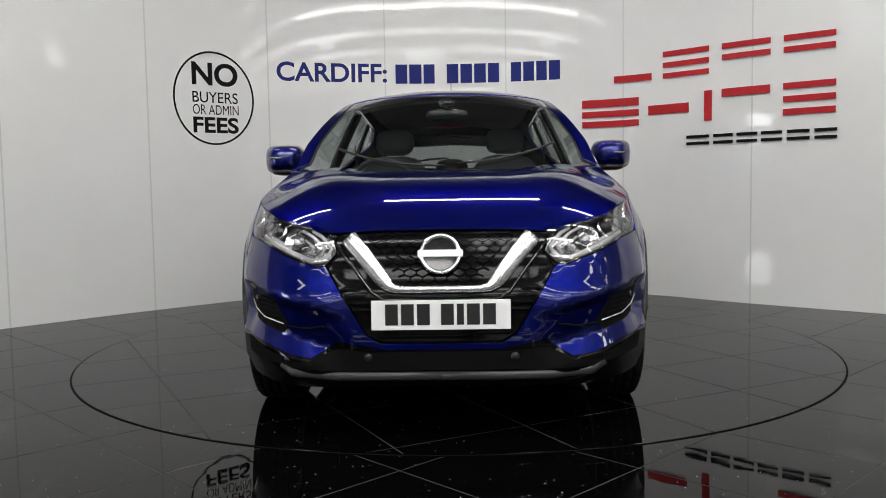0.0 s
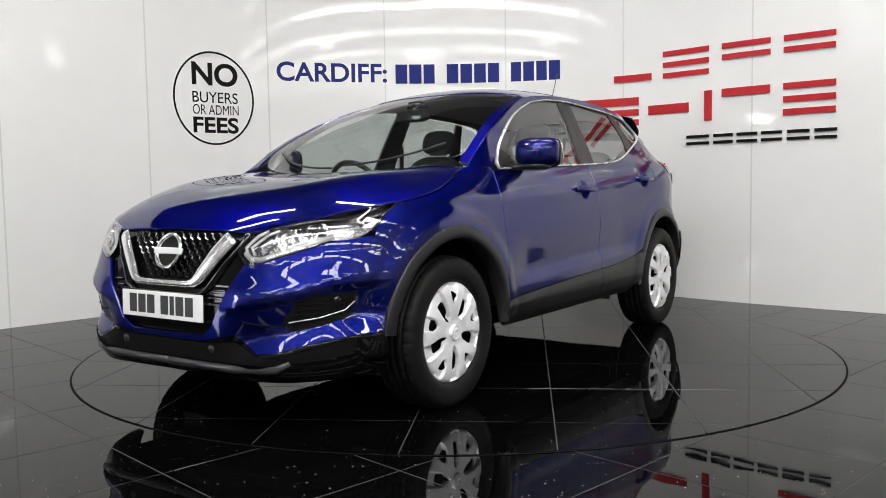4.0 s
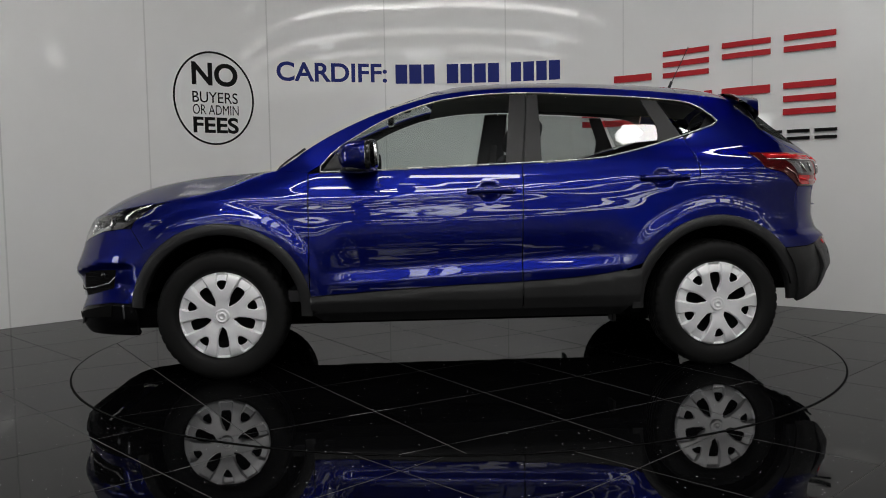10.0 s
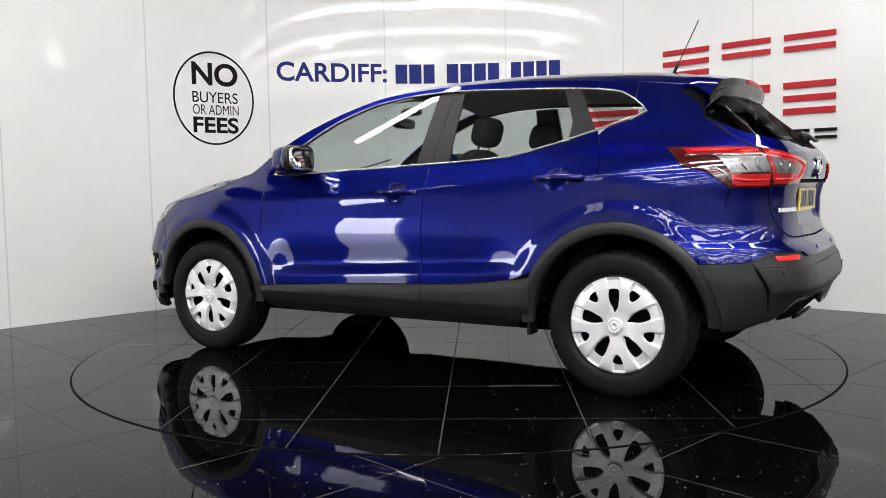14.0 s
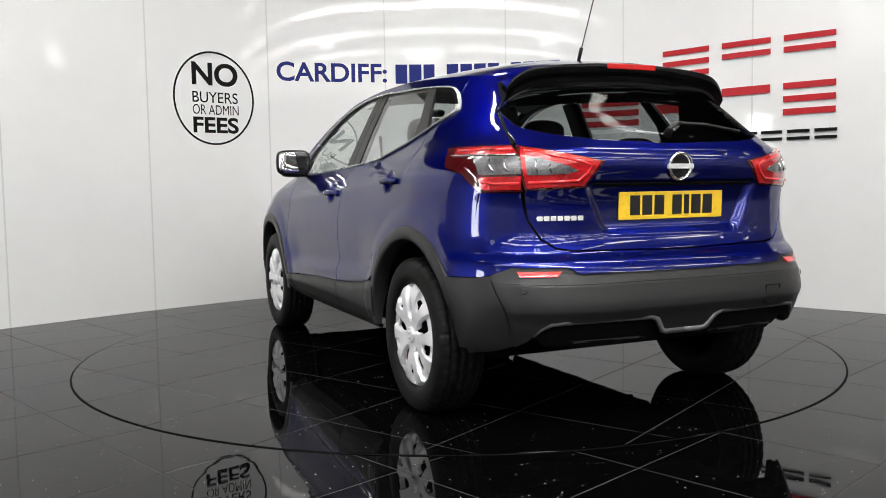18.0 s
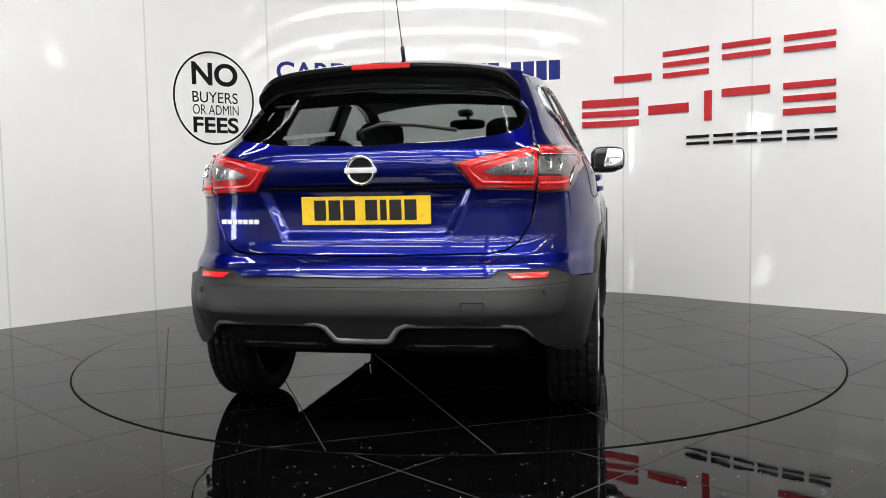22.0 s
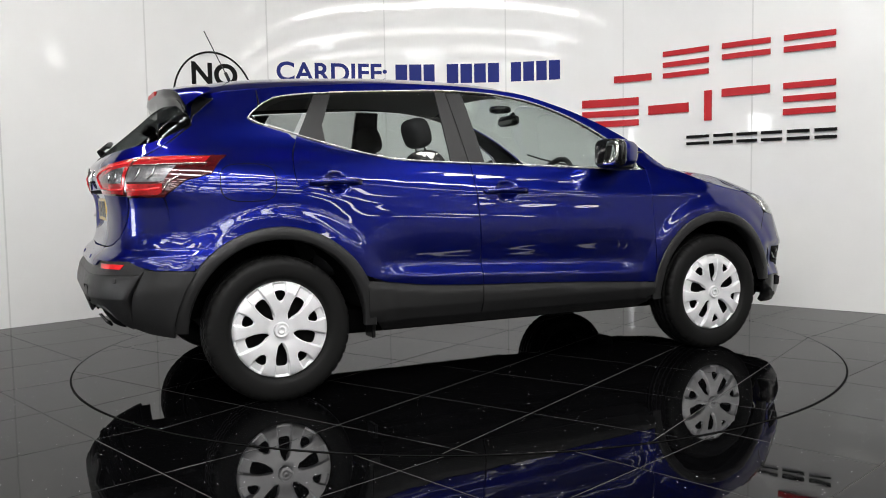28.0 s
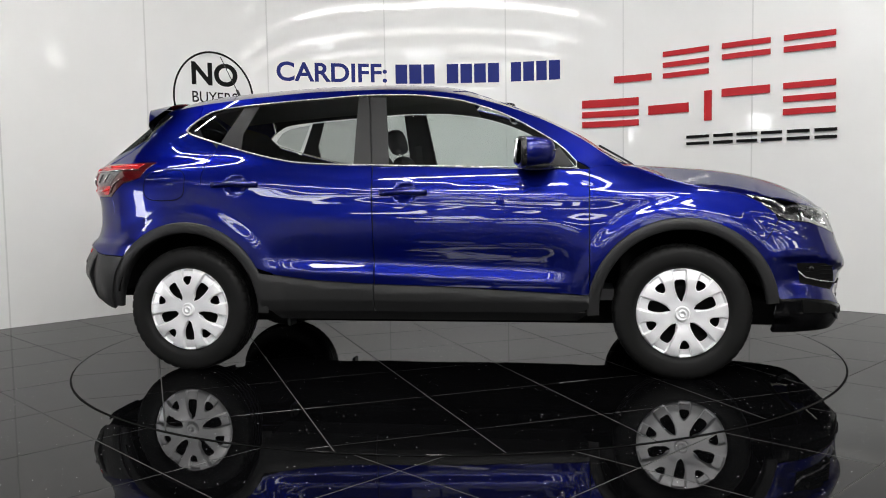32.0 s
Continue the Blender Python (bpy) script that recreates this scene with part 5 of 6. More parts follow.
intake = [by_y(0.0, 0.374), by_y(0.26, 0.373), by_y(0.39, 0.386), by_y(0.45, 0.36), by_y(0.50, 0.334), by_y(0.62, 0.325), by_y(0.60, 0.302), by_y(0.0, 0.302)]
panel("lower_intake", intake + mirrored(list(reversed(intake)))[1:-1], nose, DARK, car, "black lower intake", off=0.001, lip=0.004, cell=0.025)

# headlight insides
for unit, side in zip(LAMPS, (1, -1)):
    for y, z, r in ((0.672, 0.838, 0.034),):
        m = nose_m(side * y, z, -0.040)
        part("lens", turned(m, lathe([(0.0, 0.034), (r * 0.5, 0.030), (r * 0.85, 0.016), (r, 0.0)], 28)), GLOSS_BLACK, unit, smooth=True)
        part("ring", turned(m, lathe([(r, 0.004), (r * 1.12, 0.012), (r * 1.3, 0.010), (r * 1.36, 0.0)], 32)), CHROME, unit, smooth=True)
    run = [(0.725, 0.806), (0.66, 0.775), (0.58, 0.745), (0.50, 0.718), (0.455, 0.722), (0.425, 0.745)]
    part("light_guide", sweep(nose_line([(side * y, z) for y, z in run], -0.016), 0.012, 0.010, up=(1, 0, 0), sides=8), GUIDE, unit, "white boomerang light guide", smooth=True)
    bowl = nose_m(side * 0.582, 0.800, -0.044)
    part("reflector_bowl", turned(bowl, lathe([(0.0, -0.012), (0.018, -0.008), (0.034, 0.004), (0.044, 0.020), (0.047, 0.022)], 28)), CHROME, unit, "fluted chrome reflector bowl", smooth=True)
    part("bulb_cap", turned(bowl, lathe([(0.0, 0.020), (0.009, 0.018), (0.011, 0.0)], 16)), LAMP_SILVER, unit, smooth=True)
    part("reflector_step", sweep(nose_line([(side * y, z) for y, z in ((0.700, 0.800), (0.66, 0.782), (0.60, 0.760))], -0.024), 0.016, 0.006, up=(1, 0, 0), sides=4), LAMP_SILVER, unit, "silver stepped reflector")
    for line, wide in (([(0.545, 0.838), (0.50, 0.815), (0.447, 0.768), (0.470, 0.738)], 0.007), ([(0.50, 0.836), (0.462, 0.815), (0.420, 0.768), (0.440, 0.728)], 0.008), ([(0.530, 0.800), (0.492, 0.770), (0.512, 0.748)], 0.006)):
        part("light_guide", sweep(nose_line([(side * y, z) for y, z in line], -0.018), wide, 0.007, up=(1, 0, 0), sides=8), GUIDE, unit, "white chevron light guide", smooth=True)
    part("brow", sweep(nose_line([(side * y, z) for y, z in ((0.735, 0.872), (0.66, 0.872), (0.58, 0.856), (0.50, 0.842))], -0.016), 0.010, 0.012, up=(1, 0, 0), sides=6), GLOSS_BLACK, unit, smooth=True)
    far = [Vector(nose(*by_x(x, z))) for x, z in ((1.70, 0.918), (1.78, 0.895), (1.84, 0.862), (1.83, 0.835))]
    far = [Vector((p.x - 0.01, side * (abs(p.y) - 0.015), p.z)) for p in far]
    part("side_reflector", sweep(far, 0.010, 0.012, up=(0, 1, 0), sides=6), CHROME, unit, smooth=True)
    part("indicator", sweep([far[0] + Vector((0, 0, -0.028)), far[1] + Vector((0.0, 0, -0.03))], 0.008, 0.012, up=(0, 1, 0), sides=6), LAMP_CLEAR, unit, smooth=True)

# tail lights: clear bands and bright red guides
for side in (1, -1):
    fields = ((RED_FLUTED, "red_field", "fluted red field", [rx(-1.60, 1.145), rx(-1.75, 1.147), ry(0.70, 1.143), ry(0.664, 1.143), ry(0.664, 1.112), ry(0.74, 1.113), rx(-1.80, 1.116), rx(-1.63, 1.119)]),
              (LAMP_CLEAR, "lamp_band", "clear tail lamp band", [rx(-1.75, 1.106), rx(-1.82, 1.105), ry(0.70, 1.103), ry(0.664, 1.103), ry(0.664, 1.036), ry(0.74, 1.034), rx(-1.81, 1.036), rx(-1.79, 1.066)]),
              (RED_FLUTED, "red_field", "fluted red field", [ry(0.664, 1.027), ry(0.74, 1.025), rx(-1.815, 1.026), rx(-1.818, 0.986), ry(0.76, 0.976), ry(0.664, 0.976)]),
              (RED_FLUTED, "red_field", "fluted red field", [ry(0.646, 1.138), ry(0.50, 1.108), ry(0.375, 1.080), ry(0.440, 0.988), ry(0.646, 0.981)]))
    for material, word, note, loop in fields:
        panel(word, loop if side > 0 else mirrored(loop), tail, material, TAIL_LIGHTS[side], note, flip=True, off=0.0065, lip=0.003, cell=0.02)
    wedge = [ry(0.646, 1.102), ry(0.60, 1.092), ry(0.505, 1.062), ry(0.468, 1.046), ry(0.505, 1.036), ry(0.60, 1.031), ry(0.646, 1.031)]
    panel("lamp_band", wedge if side > 0 else mirrored(wedge), tail, LAMP_CLEAR, TAIL_LIGHTS[side], "clear tail lamp band", flip=True, off=0.0095, lip=0.003, cell=0.02)
    for y, z0, z1 in ((0.70, 1.045, 1.094), (0.735, 1.045, 1.095), (0.615, 1.040, 1.086), (0.57, 1.040, 1.072)):
        part("lamp_rib", sweep(tail_line([(side * y, z0), (side * (y + 0.006), (z0 + z1) / 2), (side * y, z1)], 0.010), 0.004, 0.003, up=(1, 0, 0), sides=6), CHROME, TAIL_LIGHTS[side], smooth=True)
    inner = [(0.644, 1.120), (0.56, 1.102), (0.46, 1.080), (0.415, 1.066), (0.430, 1.038), (0.465, 1.008), (0.56, 1.004), (0.644, 1.002)]
    part("lamp_guide", sweep(tail_line([(side * y, z) for y, z in inner], 0.009), 0.006, 0.004, up=(1, 0, 0), sides=8), RED_BRIGHT, TAIL_LIGHTS[side], "bright red light guide", smooth=True)
    for pts, material, thick in (([ry(0.67, 1.128), ry(0.72, 1.129), rx(-1.84, 1.130), rx(-1.74, 1.131), rx(-1.64, 1.131)], RED_BRIGHT, 0.006),
                                 ([ry(0.67, 1.000), ry(0.74, 0.999), rx(-1.86, 1.002), rx(-1.825, 1.006)], RED_BRIGHT, 0.006),
                                 ([ry(0.67, 1.1075), ry(0.74, 1.1085), rx(-1.80, 1.1105), rx(-1.62, 1.1135)], CHROME, 0.0025),
                                 ([rx(-1.815, 0.990), rx(-1.79, 1.034), rx(-1.735, 1.066)], CHROME, 0.002)):
        line = [facing(tail, side * a, z, True, 0.009).translation for a, z in pts]
        part("lamp_guide" if material is RED_BRIGHT else "divider", sweep(line, thick, 0.004, up=(0.6, 0.8 * side, 0), sides=8), material, TAIL_LIGHTS[side], smooth=True)
    refl = [ry(0.70, 0.664), ry(0.555, 0.664), ry(0.575, 0.641), ry(0.695, 0.641)]
    panel("reflector", refl if side > 0 else mirrored(refl), tail_low, RED_BRIGHT, car, "red rear reflector", flip=True, off=0.010, lip=0.006, cell=0.015)
    rim = [(0.655, 0.412), (0.636, 0.442), (0.605, 0.466), (0.55, 0.472), (0.175, 0.472), (0.145, 0.458), (0.110, 0.408), (0.09, 0.402), (0.0, 0.402)]
    part("diffuser_trim", sweep(tail_line([(side * y, z) for y, z in rim], -0.008), [0.004, 0.008, 0.012] + [0.013] * 6, [0.003, 0.006, 0.008] + [0.009] * 6, up=(1, 0, 0), sides=8), PALE_SATIN, car, "satin grey diffuser trim", smooth=True)
    dark = [ry(0.66, 0.40), ry(0.61, 0.475), ry(0.15, 0.475), ry(0.10, 0.41), ry(0.0, 0.41), ry(0.0, 0.335), ry(0.60, 0.338)]
    panel("diffuser", dark if side > 0 else mirrored(dark), tail, DARK, car, "black diffuser recess", flip=True, off=-0.045, lip=0.0, cell=0.03)
    shelf = [ry(0.52, 0.380), ry(0.50, 0.376), ry(0.20, 0.374), ry(0.16, 0.366), ry(0.16, 0.350), ry(0.50, 0.350)]
    panel("diffuser_shelf", shelf if side > 0 else mirrored(shelf), tail, DARK, car, "black diffuser shelf", flip=True, off=-0.022, lip=0.01, cell=0.03)
    part("diffuser_rib", sweep(tail_line([(side * 0.50, 0.376), (side * 0.2, 0.375)], -0.02), 0.004, 0.003, up=(1, 0, 0), sides=6), BLACK_TRIM, car)
    part("sensor", turned(tail_m(side * 0.69, 0.592, 0.012), lathe([(0.0, 0.003), (0.010, 0.003), (0.012, 0.0)], 16)), BLACK_TRIM, car)
    part("sensor", turned(tail_m(side * 0.25, 0.682, 0.0), lathe([(0.0, 0.003), (0.009, 0.003), (0.011, 0.0)], 16)), PAINT, car)
sq = [ry(-0.392, 0.563), ry(-0.392, 0.487), ry(-0.475, 0.487), ry(-0.475, 0.563)]
part("tow_eye_gap", sweep([pushed(tail_low(a, z), a, 0.0105) for a, z in sq], 0.002, 0.002, up=(1, 0.01, 0), closed=True, sides=6), DARK, car)
panel("tow_eye_cover", sq, tail_low, BLACK_TRIM, car, flip=True, off=0.007, lip=0.006, cell=0.03)
# Shade of the gap over the plate, put in as a matt black strip.
panel("gate_handle", [ry(0.40, 0.996), ry(0.36, 0.982), ry(-0.36, 0.982), ry(-0.40, 0.996)], tail, DARK, car, "dark strip standing in for the shadow gap over the plate", flip=True, off=0.003, lip=0.004, cell=0.03)

# spoiler over the rear window
top_v, top_f, low_v, low_f = [], [], [], []
SPOIL_Z = curve([(0.0, 1.507), (0.30, 1.492), (0.465, 1.474), (0.53, 1.445), (0.572, 1.395)])
SPOIL_X = curve([(0.0, -1.748), (0.30, -1.738), (0.465, -1.710), (0.53, -1.690), (0.572, -1.672)])
ys = np.linspace(-0.572, 0.572, 45)
for y in ys:
    u, k = abs(y), abs(y) / 0.572
    tip, z_edge = SPOIL_X(u), SPOIL_Z(u)
    base = -1.60 + 0.06 * k ** 2
    z_roof = top_skin(base, y / 0.60 * TS * 0.97)[2]
    for i in range(5):
        t = i / 4
        top_v.append((base + (tip - base) * t, y, z_roof + (z_edge - z_roof) * t ** 1.2 + 0.004 * (1 - k ** 6)))
    lip_z = z_edge - 0.022
    under = [(tip, z_edge + 0.003), (tip - 0.004, lip_z), (tip + 0.010, lip_z - 0.018), (tip + 0.022, lip_z - 0.035), (tip + 0.02, (lip_z + 1.30) / 2 - 0.02), (tip - 0.040, 1.340 - 0.025 * k)]
    for x, z in under:
        low_v.append((x, y, z))
for i in range(len(ys) - 1):
    for j in range(4):
        top_f.append((i * 5 + j, (i + 1) * 5 + j, (i + 1) * 5 + j + 1, i * 5 + j + 1))
    for j in range(5):
        low_f.append((i * 6 + j, (i + 1) * 6 + j, (i + 1) * 6 + j + 1, i * 6 + j + 1))
part("spoiler", (top_v, top_f), PAINT, car, "blue roof spoiler", smooth=True)
part("spoiler_underside", (low_v, low_f), SATIN_BLACK, car, "satin black spoiler underside", smooth=True)
part("brake_light", box(-1.748, 0, 1.494, 0.012, 0.25, 0.024, 0.005), RED_PLAIN, car, "red high brake light")
for side in (1, -1):
    fin = [ry(0.612, 1.290), ry(0.572, 1.345), ry(0.54, 1.43), rx(-1.60, 1.445), rx(-1.63, 1.40)]
    panel("spoiler_fin", fin if side > 0 else mirrored(fin), tail, GLOSS_BLACK, car, "gloss black side fin", flip=True, off=0.006, lip=0.006, cell=0.03)

    jamb = [ry(0.668, 1.150), ry(0.648, 1.21), ry(0.625, 1.285), ry(0.60, 1.38), rx(-1.60, 1.455), ry(0.52, 1.452), ry(0.54, 1.38), ry(0.56, 1.30), ry(0.585, 1.235), ry(0.60, 1.19)]
    panel("tailgate_jamb", jamb if side > 0 else mirrored(jamb), tail, GLOSS_BLACK, car, flip=True, off=-0.006, lip=0.0, cell=0.025)

# aerial, wipers
part("aerial", sweep([(-1.335, 0, 1.575), (-1.352, 0, 1.612), (-1.362, 0, 1.635)], 0.009, 0.009, up=(0, 1, 0), sides=10), BLACK_TRIM, car, "black roof aerial", smooth=True)
part("aerial_rod", sweep([(-1.358, 0, 1.625), (-1.415, 0, 1.74), (-1.468, 0, 1.85)], 0.0028, 0.0028, up=(0, 1, 0), sides=6), BLACK_TRIM, car)
part("rear_wiper", sweep(tail_line([(0.015, 1.192), (-0.06, 1.222), (-0.20, 1.216), (-0.36, 1.190)], 0.022), 0.008, 0.014, up=(1, 0, 0), sides=8), BLACK_TRIM, car, "black rear wiper", smooth=True)
part("wiper_pivot", turned(tail_m(0.015, 1.185, 0.0), lathe([(0.0, 0.034), (0.012, 0.032), (0.016, 0.015), (0.018, 0.0)], 20)), DARK, car, smooth=True)
for y0, y1, x0 in ((-0.56, 0.0, 1.135), (0.06, 0.56, 1.115)):
    pts = []
    for k in range(7):
        t = k / 6
        y = y0 + (y1 - y0) * t
        x = x0 - 0.24 * (abs(y) / 0.594) ** 2
        p = top_skin(x, y / 0.75 * TS)
        pts.append((p[0], p[1], p[2] + 0.010))
    part("wiper", sweep(pts, 0.006, 0.006, up=(0, 0, 1), sides=6), BLACK_TRIM, car, "black windscreen wiper", smooth=True)


# ---------------------------------------------------------------- mirrors, handles, fuel flap
def rounded(cx, cy, cz, sx, sy, sz, power=3.0, taper=0.0, steps=(20, 14)):
    """A rounded block (superellipsoid)."""
    v, f = [], []
    nu, nv = steps
    sg = lambda c, p: math.copysign(abs(c) ** p, c)
    e = 2.0 / power
    for i in range(nv + 1):
        b = -math.pi / 2 + math.pi * i / nv
        for k in range(nu):
            a = 2 * math.pi * k / nu
            x, y, z = sg(math.cos(b), e) * sg(math.cos(a), e), sg(math.cos(b), e) * sg(math.sin(a), e), sg(math.sin(b), e)
            v.append((cx + sx * x, cy + sy * y * (1 - taper * x), cz + sz * z * (1 - 0.6 * taper * x)))
    for i in range(nv):
        for k in range(nu):
            l = (k + 1) % nu
            f.append((i * nu + k, i * nu + l, (i + 1) * nu + l, (i + 1) * nu + k))
    return v, f


for side in (1, -1):
    m = Matrix.Scale(side, 4, (0, 1, 0)) @ Matrix.Translation((0.60, 0.905, 1.155)) @ Matrix.Rotation(math.radians(-12), 4, "Z")
    shell = rounded(0, 0, 0.006, 0.095, 0.102, 0.076, 3.2, 0.22, (32, 20))
    pod = part("door_mirror", turned(m, shell), PAINT, car, "blue door mirror with black foot", smooth=True)
    inward = m @ Matrix.Translation((-0.09, 0, 0.008)) @ Matrix.Rotation(math.radians(17), 4, "Z") @ Matrix.Rotation(math.radians(4), 4, "Y") @ Matrix.Translation((0.088, 0, -0.008))
    part("mirror_glass", turned(inward, rounded(-0.088, 0, 0.008, 0.012, 0.094, 0.066, 4.5, 0, (28, 12))), MIRROR, pod, "mirror glass", smooth=True)
    part("rear_rim", turned(m, rounded(-0.074, 0, 0.006, 0.022, 0.108, 0.080, 4.0, 0, (28, 12))), GLOSS_BLACK, pod, smooth=True)
    part("base", turned(m, rounded(0.0, -0.008, -0.064, 0.075, 0.085, 0.022, 2.6)), BLACK_TRIM, pod, smooth=True)
    part("foot", sweep([Vector((0.66, side * 0.775, 1.085)), Vector((0.635, side * 0.83, 1.088)), Vector((0.61, side * 0.88, 1.098))], 0.050, 0.016, up=(0, 0, 1), sides=10), BLACK_TRIM, pod, smooth=True)
    part("indicator", turned(m, rounded(0.082, 0.03, 0.010, 0.012, 0.062, 0.006, 3.0)), LAMP_CLEAR, pod, smooth=True)
    panel("mirror_plinth", [(0.79, 1.088), (0.715, 1.188), (0.655, 1.16), (0.64, 1.094)], flank(side), BLACK_TRIM, car, "black corner plate", flip=side > 0, off=0.0, lip=0.004)
    for which, (hx, hz, length) in enumerate(((-0.098, 0.966, 0.125), (-1.035, 1.023, 0.13))):
        pts = []
        for k in range(9):
            t = k / 8
            x = hx + length - 2 * length * t
            lift = 0.034 * math.sin(math.pi * min(max(t * 1.0, 0.04), 0.96)) ** 0.5
            base = half_width(hx + length, hz) * (1 - t) + half_width(hx - length, hz) * t
            pts.append((x, side * (base + lift - 0.006), hz + 0.004 * math.sin(math.pi * t)))
        part("door_handle", sweep(pts, 0.010, 0.016, up=(0, 0, 1), sides=10), PAINT, DOORS[side, which], "blue grab handle", smooth=True)
    part("key_cover", turned(facing(flank(side), -0.205, 0.966, side > 0, 0.006), rounded(0, 0, 0, 0.028, 0.012, 0.018, 3)), PAINT, DOORS[side, 0], smooth=True)
flap = [(-1.448 + 0.125 * math.copysign(abs(math.cos(a)) ** 0.6, math.cos(a)), 1.026 + 0.086 * math.copysign(abs(math.sin(a)) ** 0.6, math.sin(a))) for a in np.linspace(0, 2 * math.pi, 33)[:-1]]
ring = [(x, -(half_width(x, z) + 0.0004), z) for x, z in flap]
part("fuel_flap_gap", sweep(ring, 0.0022, 0.0022, up=(0, 1, 0), closed=True, sides=6), DARK, car)
for side in (1, -1):
    part("bumper_seam", sweep([(x, side * (half_width(x, z) + 0.0002), z) for x, z in ((1.792, 0.80), (1.76, 0.75), (1.722, 0.697))], 0.002, 0.002, up=(0, 1, 0), sides=6), DARK, car)

# ---------------------------------------------------------------- inside of the car
lining = [(x, 0.60) for x in np.linspace(0.16, -1.60, 16)] + [(x, -0.60) for x in np.linspace(-1.60, 0.16, 16)]
panel("headlining", lining, top_skin, ROOF_LINING, car, "pale grey headlining", off=-0.045, lip=0.0, cell=0.08)
for side in (1, -1):
    inner = [(0.82, 0.40), (0.95, 0.80), (0.95, 1.05)] + span(BELT, 0.90, -1.30, 12, -0.015) + [(-1.38, 1.38), (-1.50, 1.42), (-1.60, 1.36), (-1.72, 1.15), (-1.72, 0.88), (-0.90, 0.88), (-0.82, 0.40)]
    panel("inner_trim", inner, lambda x, z, s=side: (x, s * (half_width(x, z) - 0.07), z), CABIN, car, "charcoal inner trim", flip=side < 0, lip=0.0, cell=0.07)
    for x0, x1, z0 in ((-0.21, -0.37, 1.10),):
        panel("pillar_trim", [(x0, 1.09), (x0 - 0.05, 1.48), (x1 + 0.0, 1.48), (x1, 1.09)], lambda x, z, s=side: (x, s * (half_width(x, z) - 0.04), z), CABIN, car, flip=side < 0, lip=0.0, cell=0.06)
part("dashboard", rounded(0.82, 0, 0.95, 0.26, 0.70, 0.115, 4.0), CABIN, car, "charcoal dashboard", smooth=True)
part("bulkhead", box(1.05, 0, 0.62, 0.05, 1.5, 0.70), DARK, car)
part("engine_cover", box(1.52, 0, 0.62, 0.85, 1.0, 0.36, 0.05), DARK, car)
part("nose_backing", box(1.99, 0, 0.52, 0.10, 1.0, 0.42, 0.03), DARK, car)
part("boot_floor", box(-1.40, 0, 0.62, 0.90, 0.98, 0.10), CABIN, car)
part("parcel_shelf", box(-1.46, 0, 1.075, 0.62, 1.20, 0.025, 0.01), CABIN, car, "black parcel shelf")
part("tail_backing", box(-1.93, 0, 0.80, 0.05, 1.28, 0.50), DARK, car)


def car_seat(x, y, w, back_tilt, height):
    s = part("seat", rounded(x + 0.24, y, 0.62, 0.27, w, 0.10, 3.5), CLOTH, car, "dark grey cloth seat", smooth=True)
    m = Matrix.Translation((x, y, 0.62)) @ Matrix.Rotation(math.radians(back_tilt), 4, "Y")
    part("backrest", turned(m, rounded(0, 0, height / 2, 0.075, w, height / 2 + 0.04, 3.2)), CLOTH, s, smooth=True)
    return s, m


for y in (0.37, -0.37):
    s, m = car_seat(-0.20, y, 0.245, -16, 0.56)
    part("headrest", turned(m, rounded(0.0, 0, 0.70, 0.055, 0.13, 0.085, 3.0)), CLOTH, s, smooth=True)
    for dy in (-0.06, 0.06):
        part("headrest_post", turned(m, sweep([(0, dy, 0.55), (0, dy, 0.64)], 0.006, 0.006, up=(0, 1, 0), sides=6)), CHROME, s)
s, m = car_seat(-1.06, 0.0, 0.64, -18, 0.46)
for y in (-0.40, 0.0, 0.40):
    part("headrest", turned(m, rounded(0.0, y, 0.555 if y else 0.535, 0.05, 0.125, 0.075, 3.0)), CLOTH, s, smooth=True)
ring_pts = [(0.0, 0.185 * math.cos(a), 0.185 * math.sin(a)) for a in np.linspace(0, 2 * math.pi, 33)[:-1]]
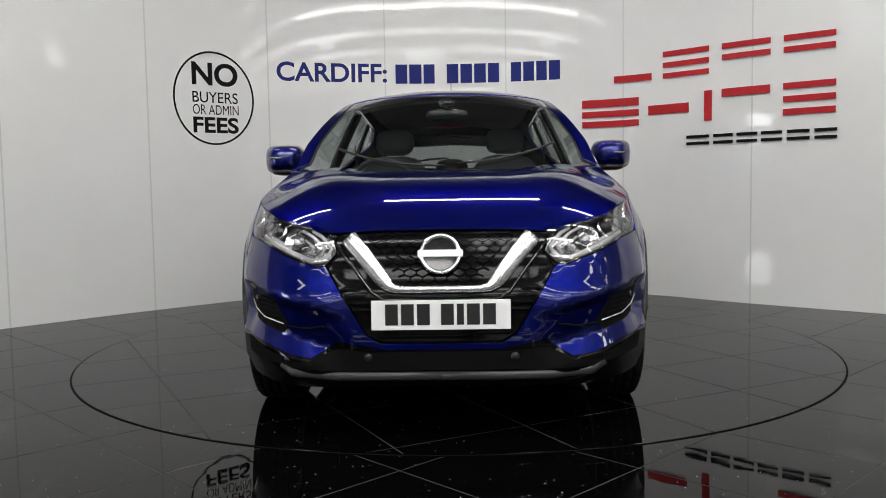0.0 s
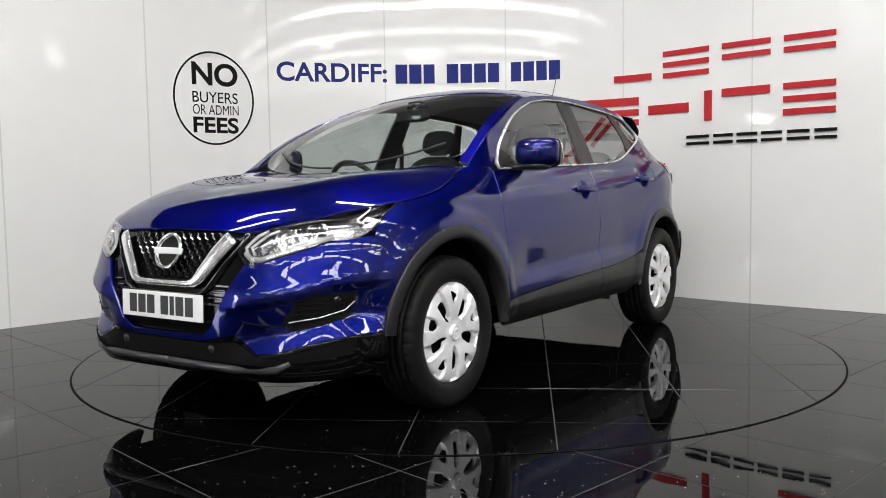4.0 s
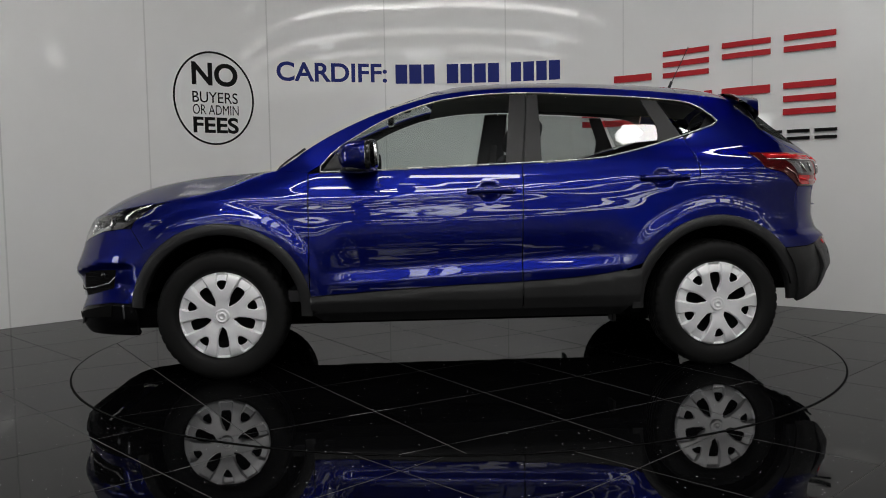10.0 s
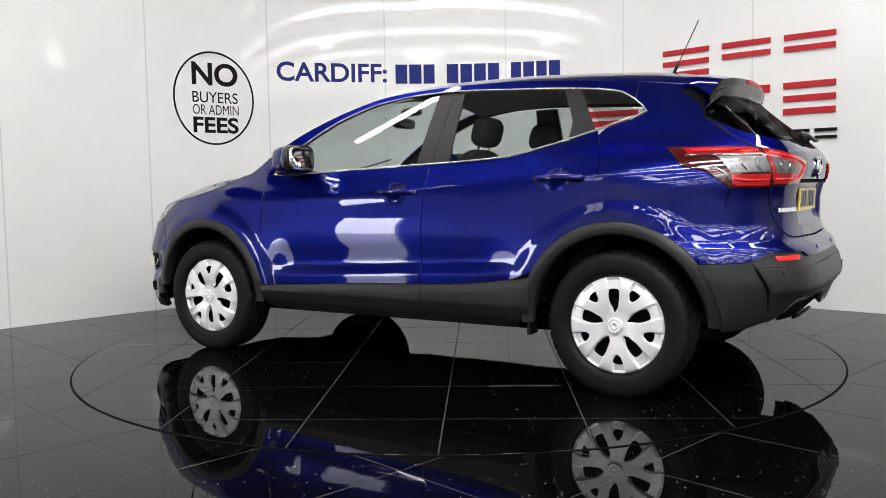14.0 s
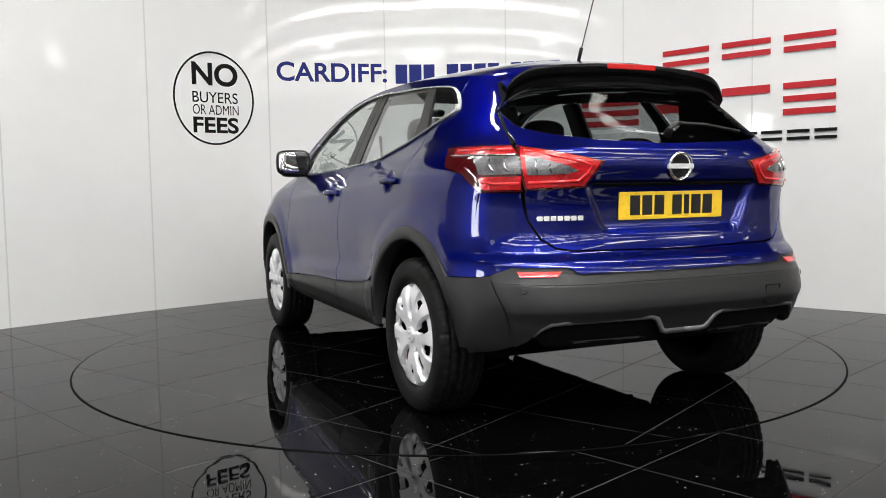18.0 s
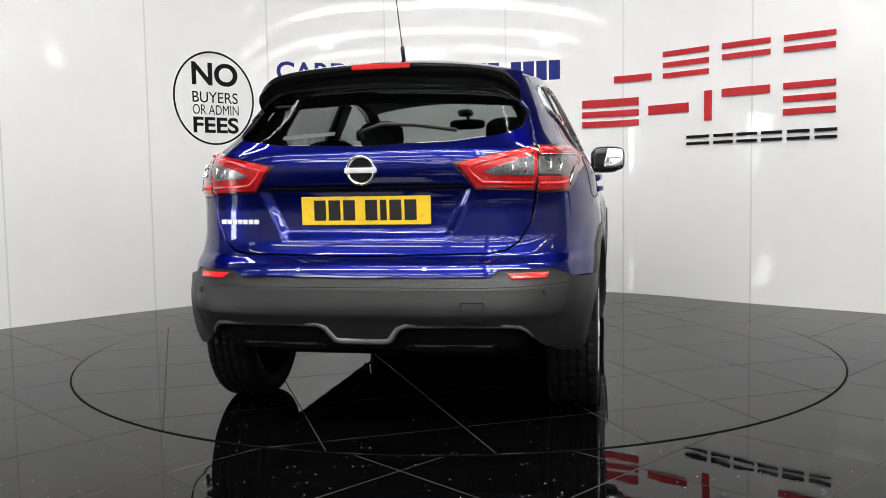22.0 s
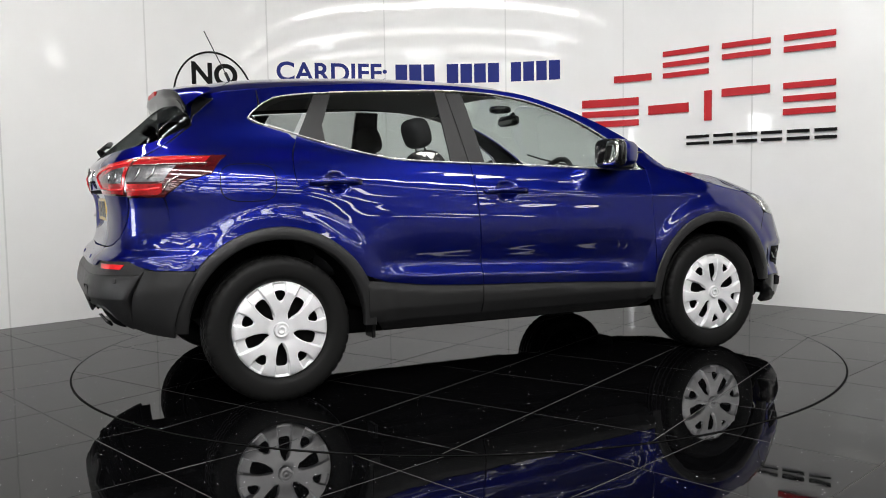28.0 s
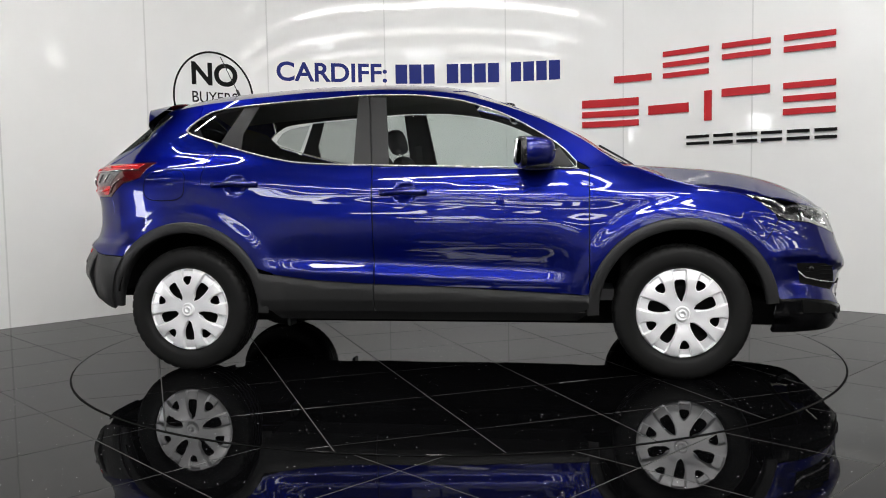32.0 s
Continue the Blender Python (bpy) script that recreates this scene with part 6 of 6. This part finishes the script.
mw = Matrix.Translation((0.50, -0.37, 0.98)) @ Matrix.Rotation(math.radians(24), 4, "Y")
wheel_ring = part("steering_wheel", turned(mw, sweep(ring_pts, 0.016, 0.016, up=(1, 0, 0), closed=True, sides=8)), CABIN, car, "black steering wheel", smooth=True)
part("boss", turned(mw, rounded(0.01, 0, -0.01, 0.03, 0.075, 0.06, 3)), CABIN, wheel_ring, smooth=True)
for a in (0, 180, 270):
    part("spoke", turned(mw, sweep([(0.01, 0, 0), (0, 0.18 * math.cos(math.radians(a)), 0.18 * math.sin(math.radians(a)))], 0.012, 0.02, up=(1, 0, 0), sides=6)), CABIN, wheel_ring)
mirror_pod = part("cabin_mirror", rounded(0.42, 0, 1.405, 0.022, 0.12, 0.034, 3.5), GLOSS_BLACK, car, "black cabin mirror", smooth=True)
part("stem", sweep([(0.42, 0, 1.42), (0.46, 0, 1.455)], 0.012, 0.012, up=(0, 1, 0), sides=8), GLOSS_BLACK, mirror_pod)
part("sensor_cover", rounded(0.36, 0, 1.475, 0.07, 0.05, 0.025, 3), GLOSS_BLACK, car, smooth=True)
for s in (1, -1):
    part("seat_belt", sweep([(-0.30, s * 0.63, 1.28), (-0.26, s * 0.60, 0.9), (-0.2, s * 0.58, 0.6)], 0.024, 0.002, up=(0, 1, 0), sides=6), CABIN, car)
part("window_sticker", sheet([ry(0.352, 1.196), ry(0.352, 1.212), ry(0.135, 1.226), ry(0.135, 1.210)], tail, off=-0.012, lip=0, flip=True)[:2], PAPER, car, "white paper strip in the rear window")


def motions():
    """The turntable and the car on it turn together."""
    rows_table, rows_car = [], []
    for t in sorted({float(k) for k in range(33)} | {0.5, 1.5, 2.5}):
        a = float(np.interp(t, TURN_T, TURN_A))
        r = math.radians(a)
        rows_table.append((t, pose(0, 0, 0, 0, 0, a)))
        ox, oy = -0.036, -0.028
        rows_car.append((t, pose(ox * math.cos(r) - oy * math.sin(r), ox * math.sin(r) + oy * math.cos(r), 0.0008, 0, 0, a)))
    walk(table, rows_table)
    walk(car, rows_car)


motions()
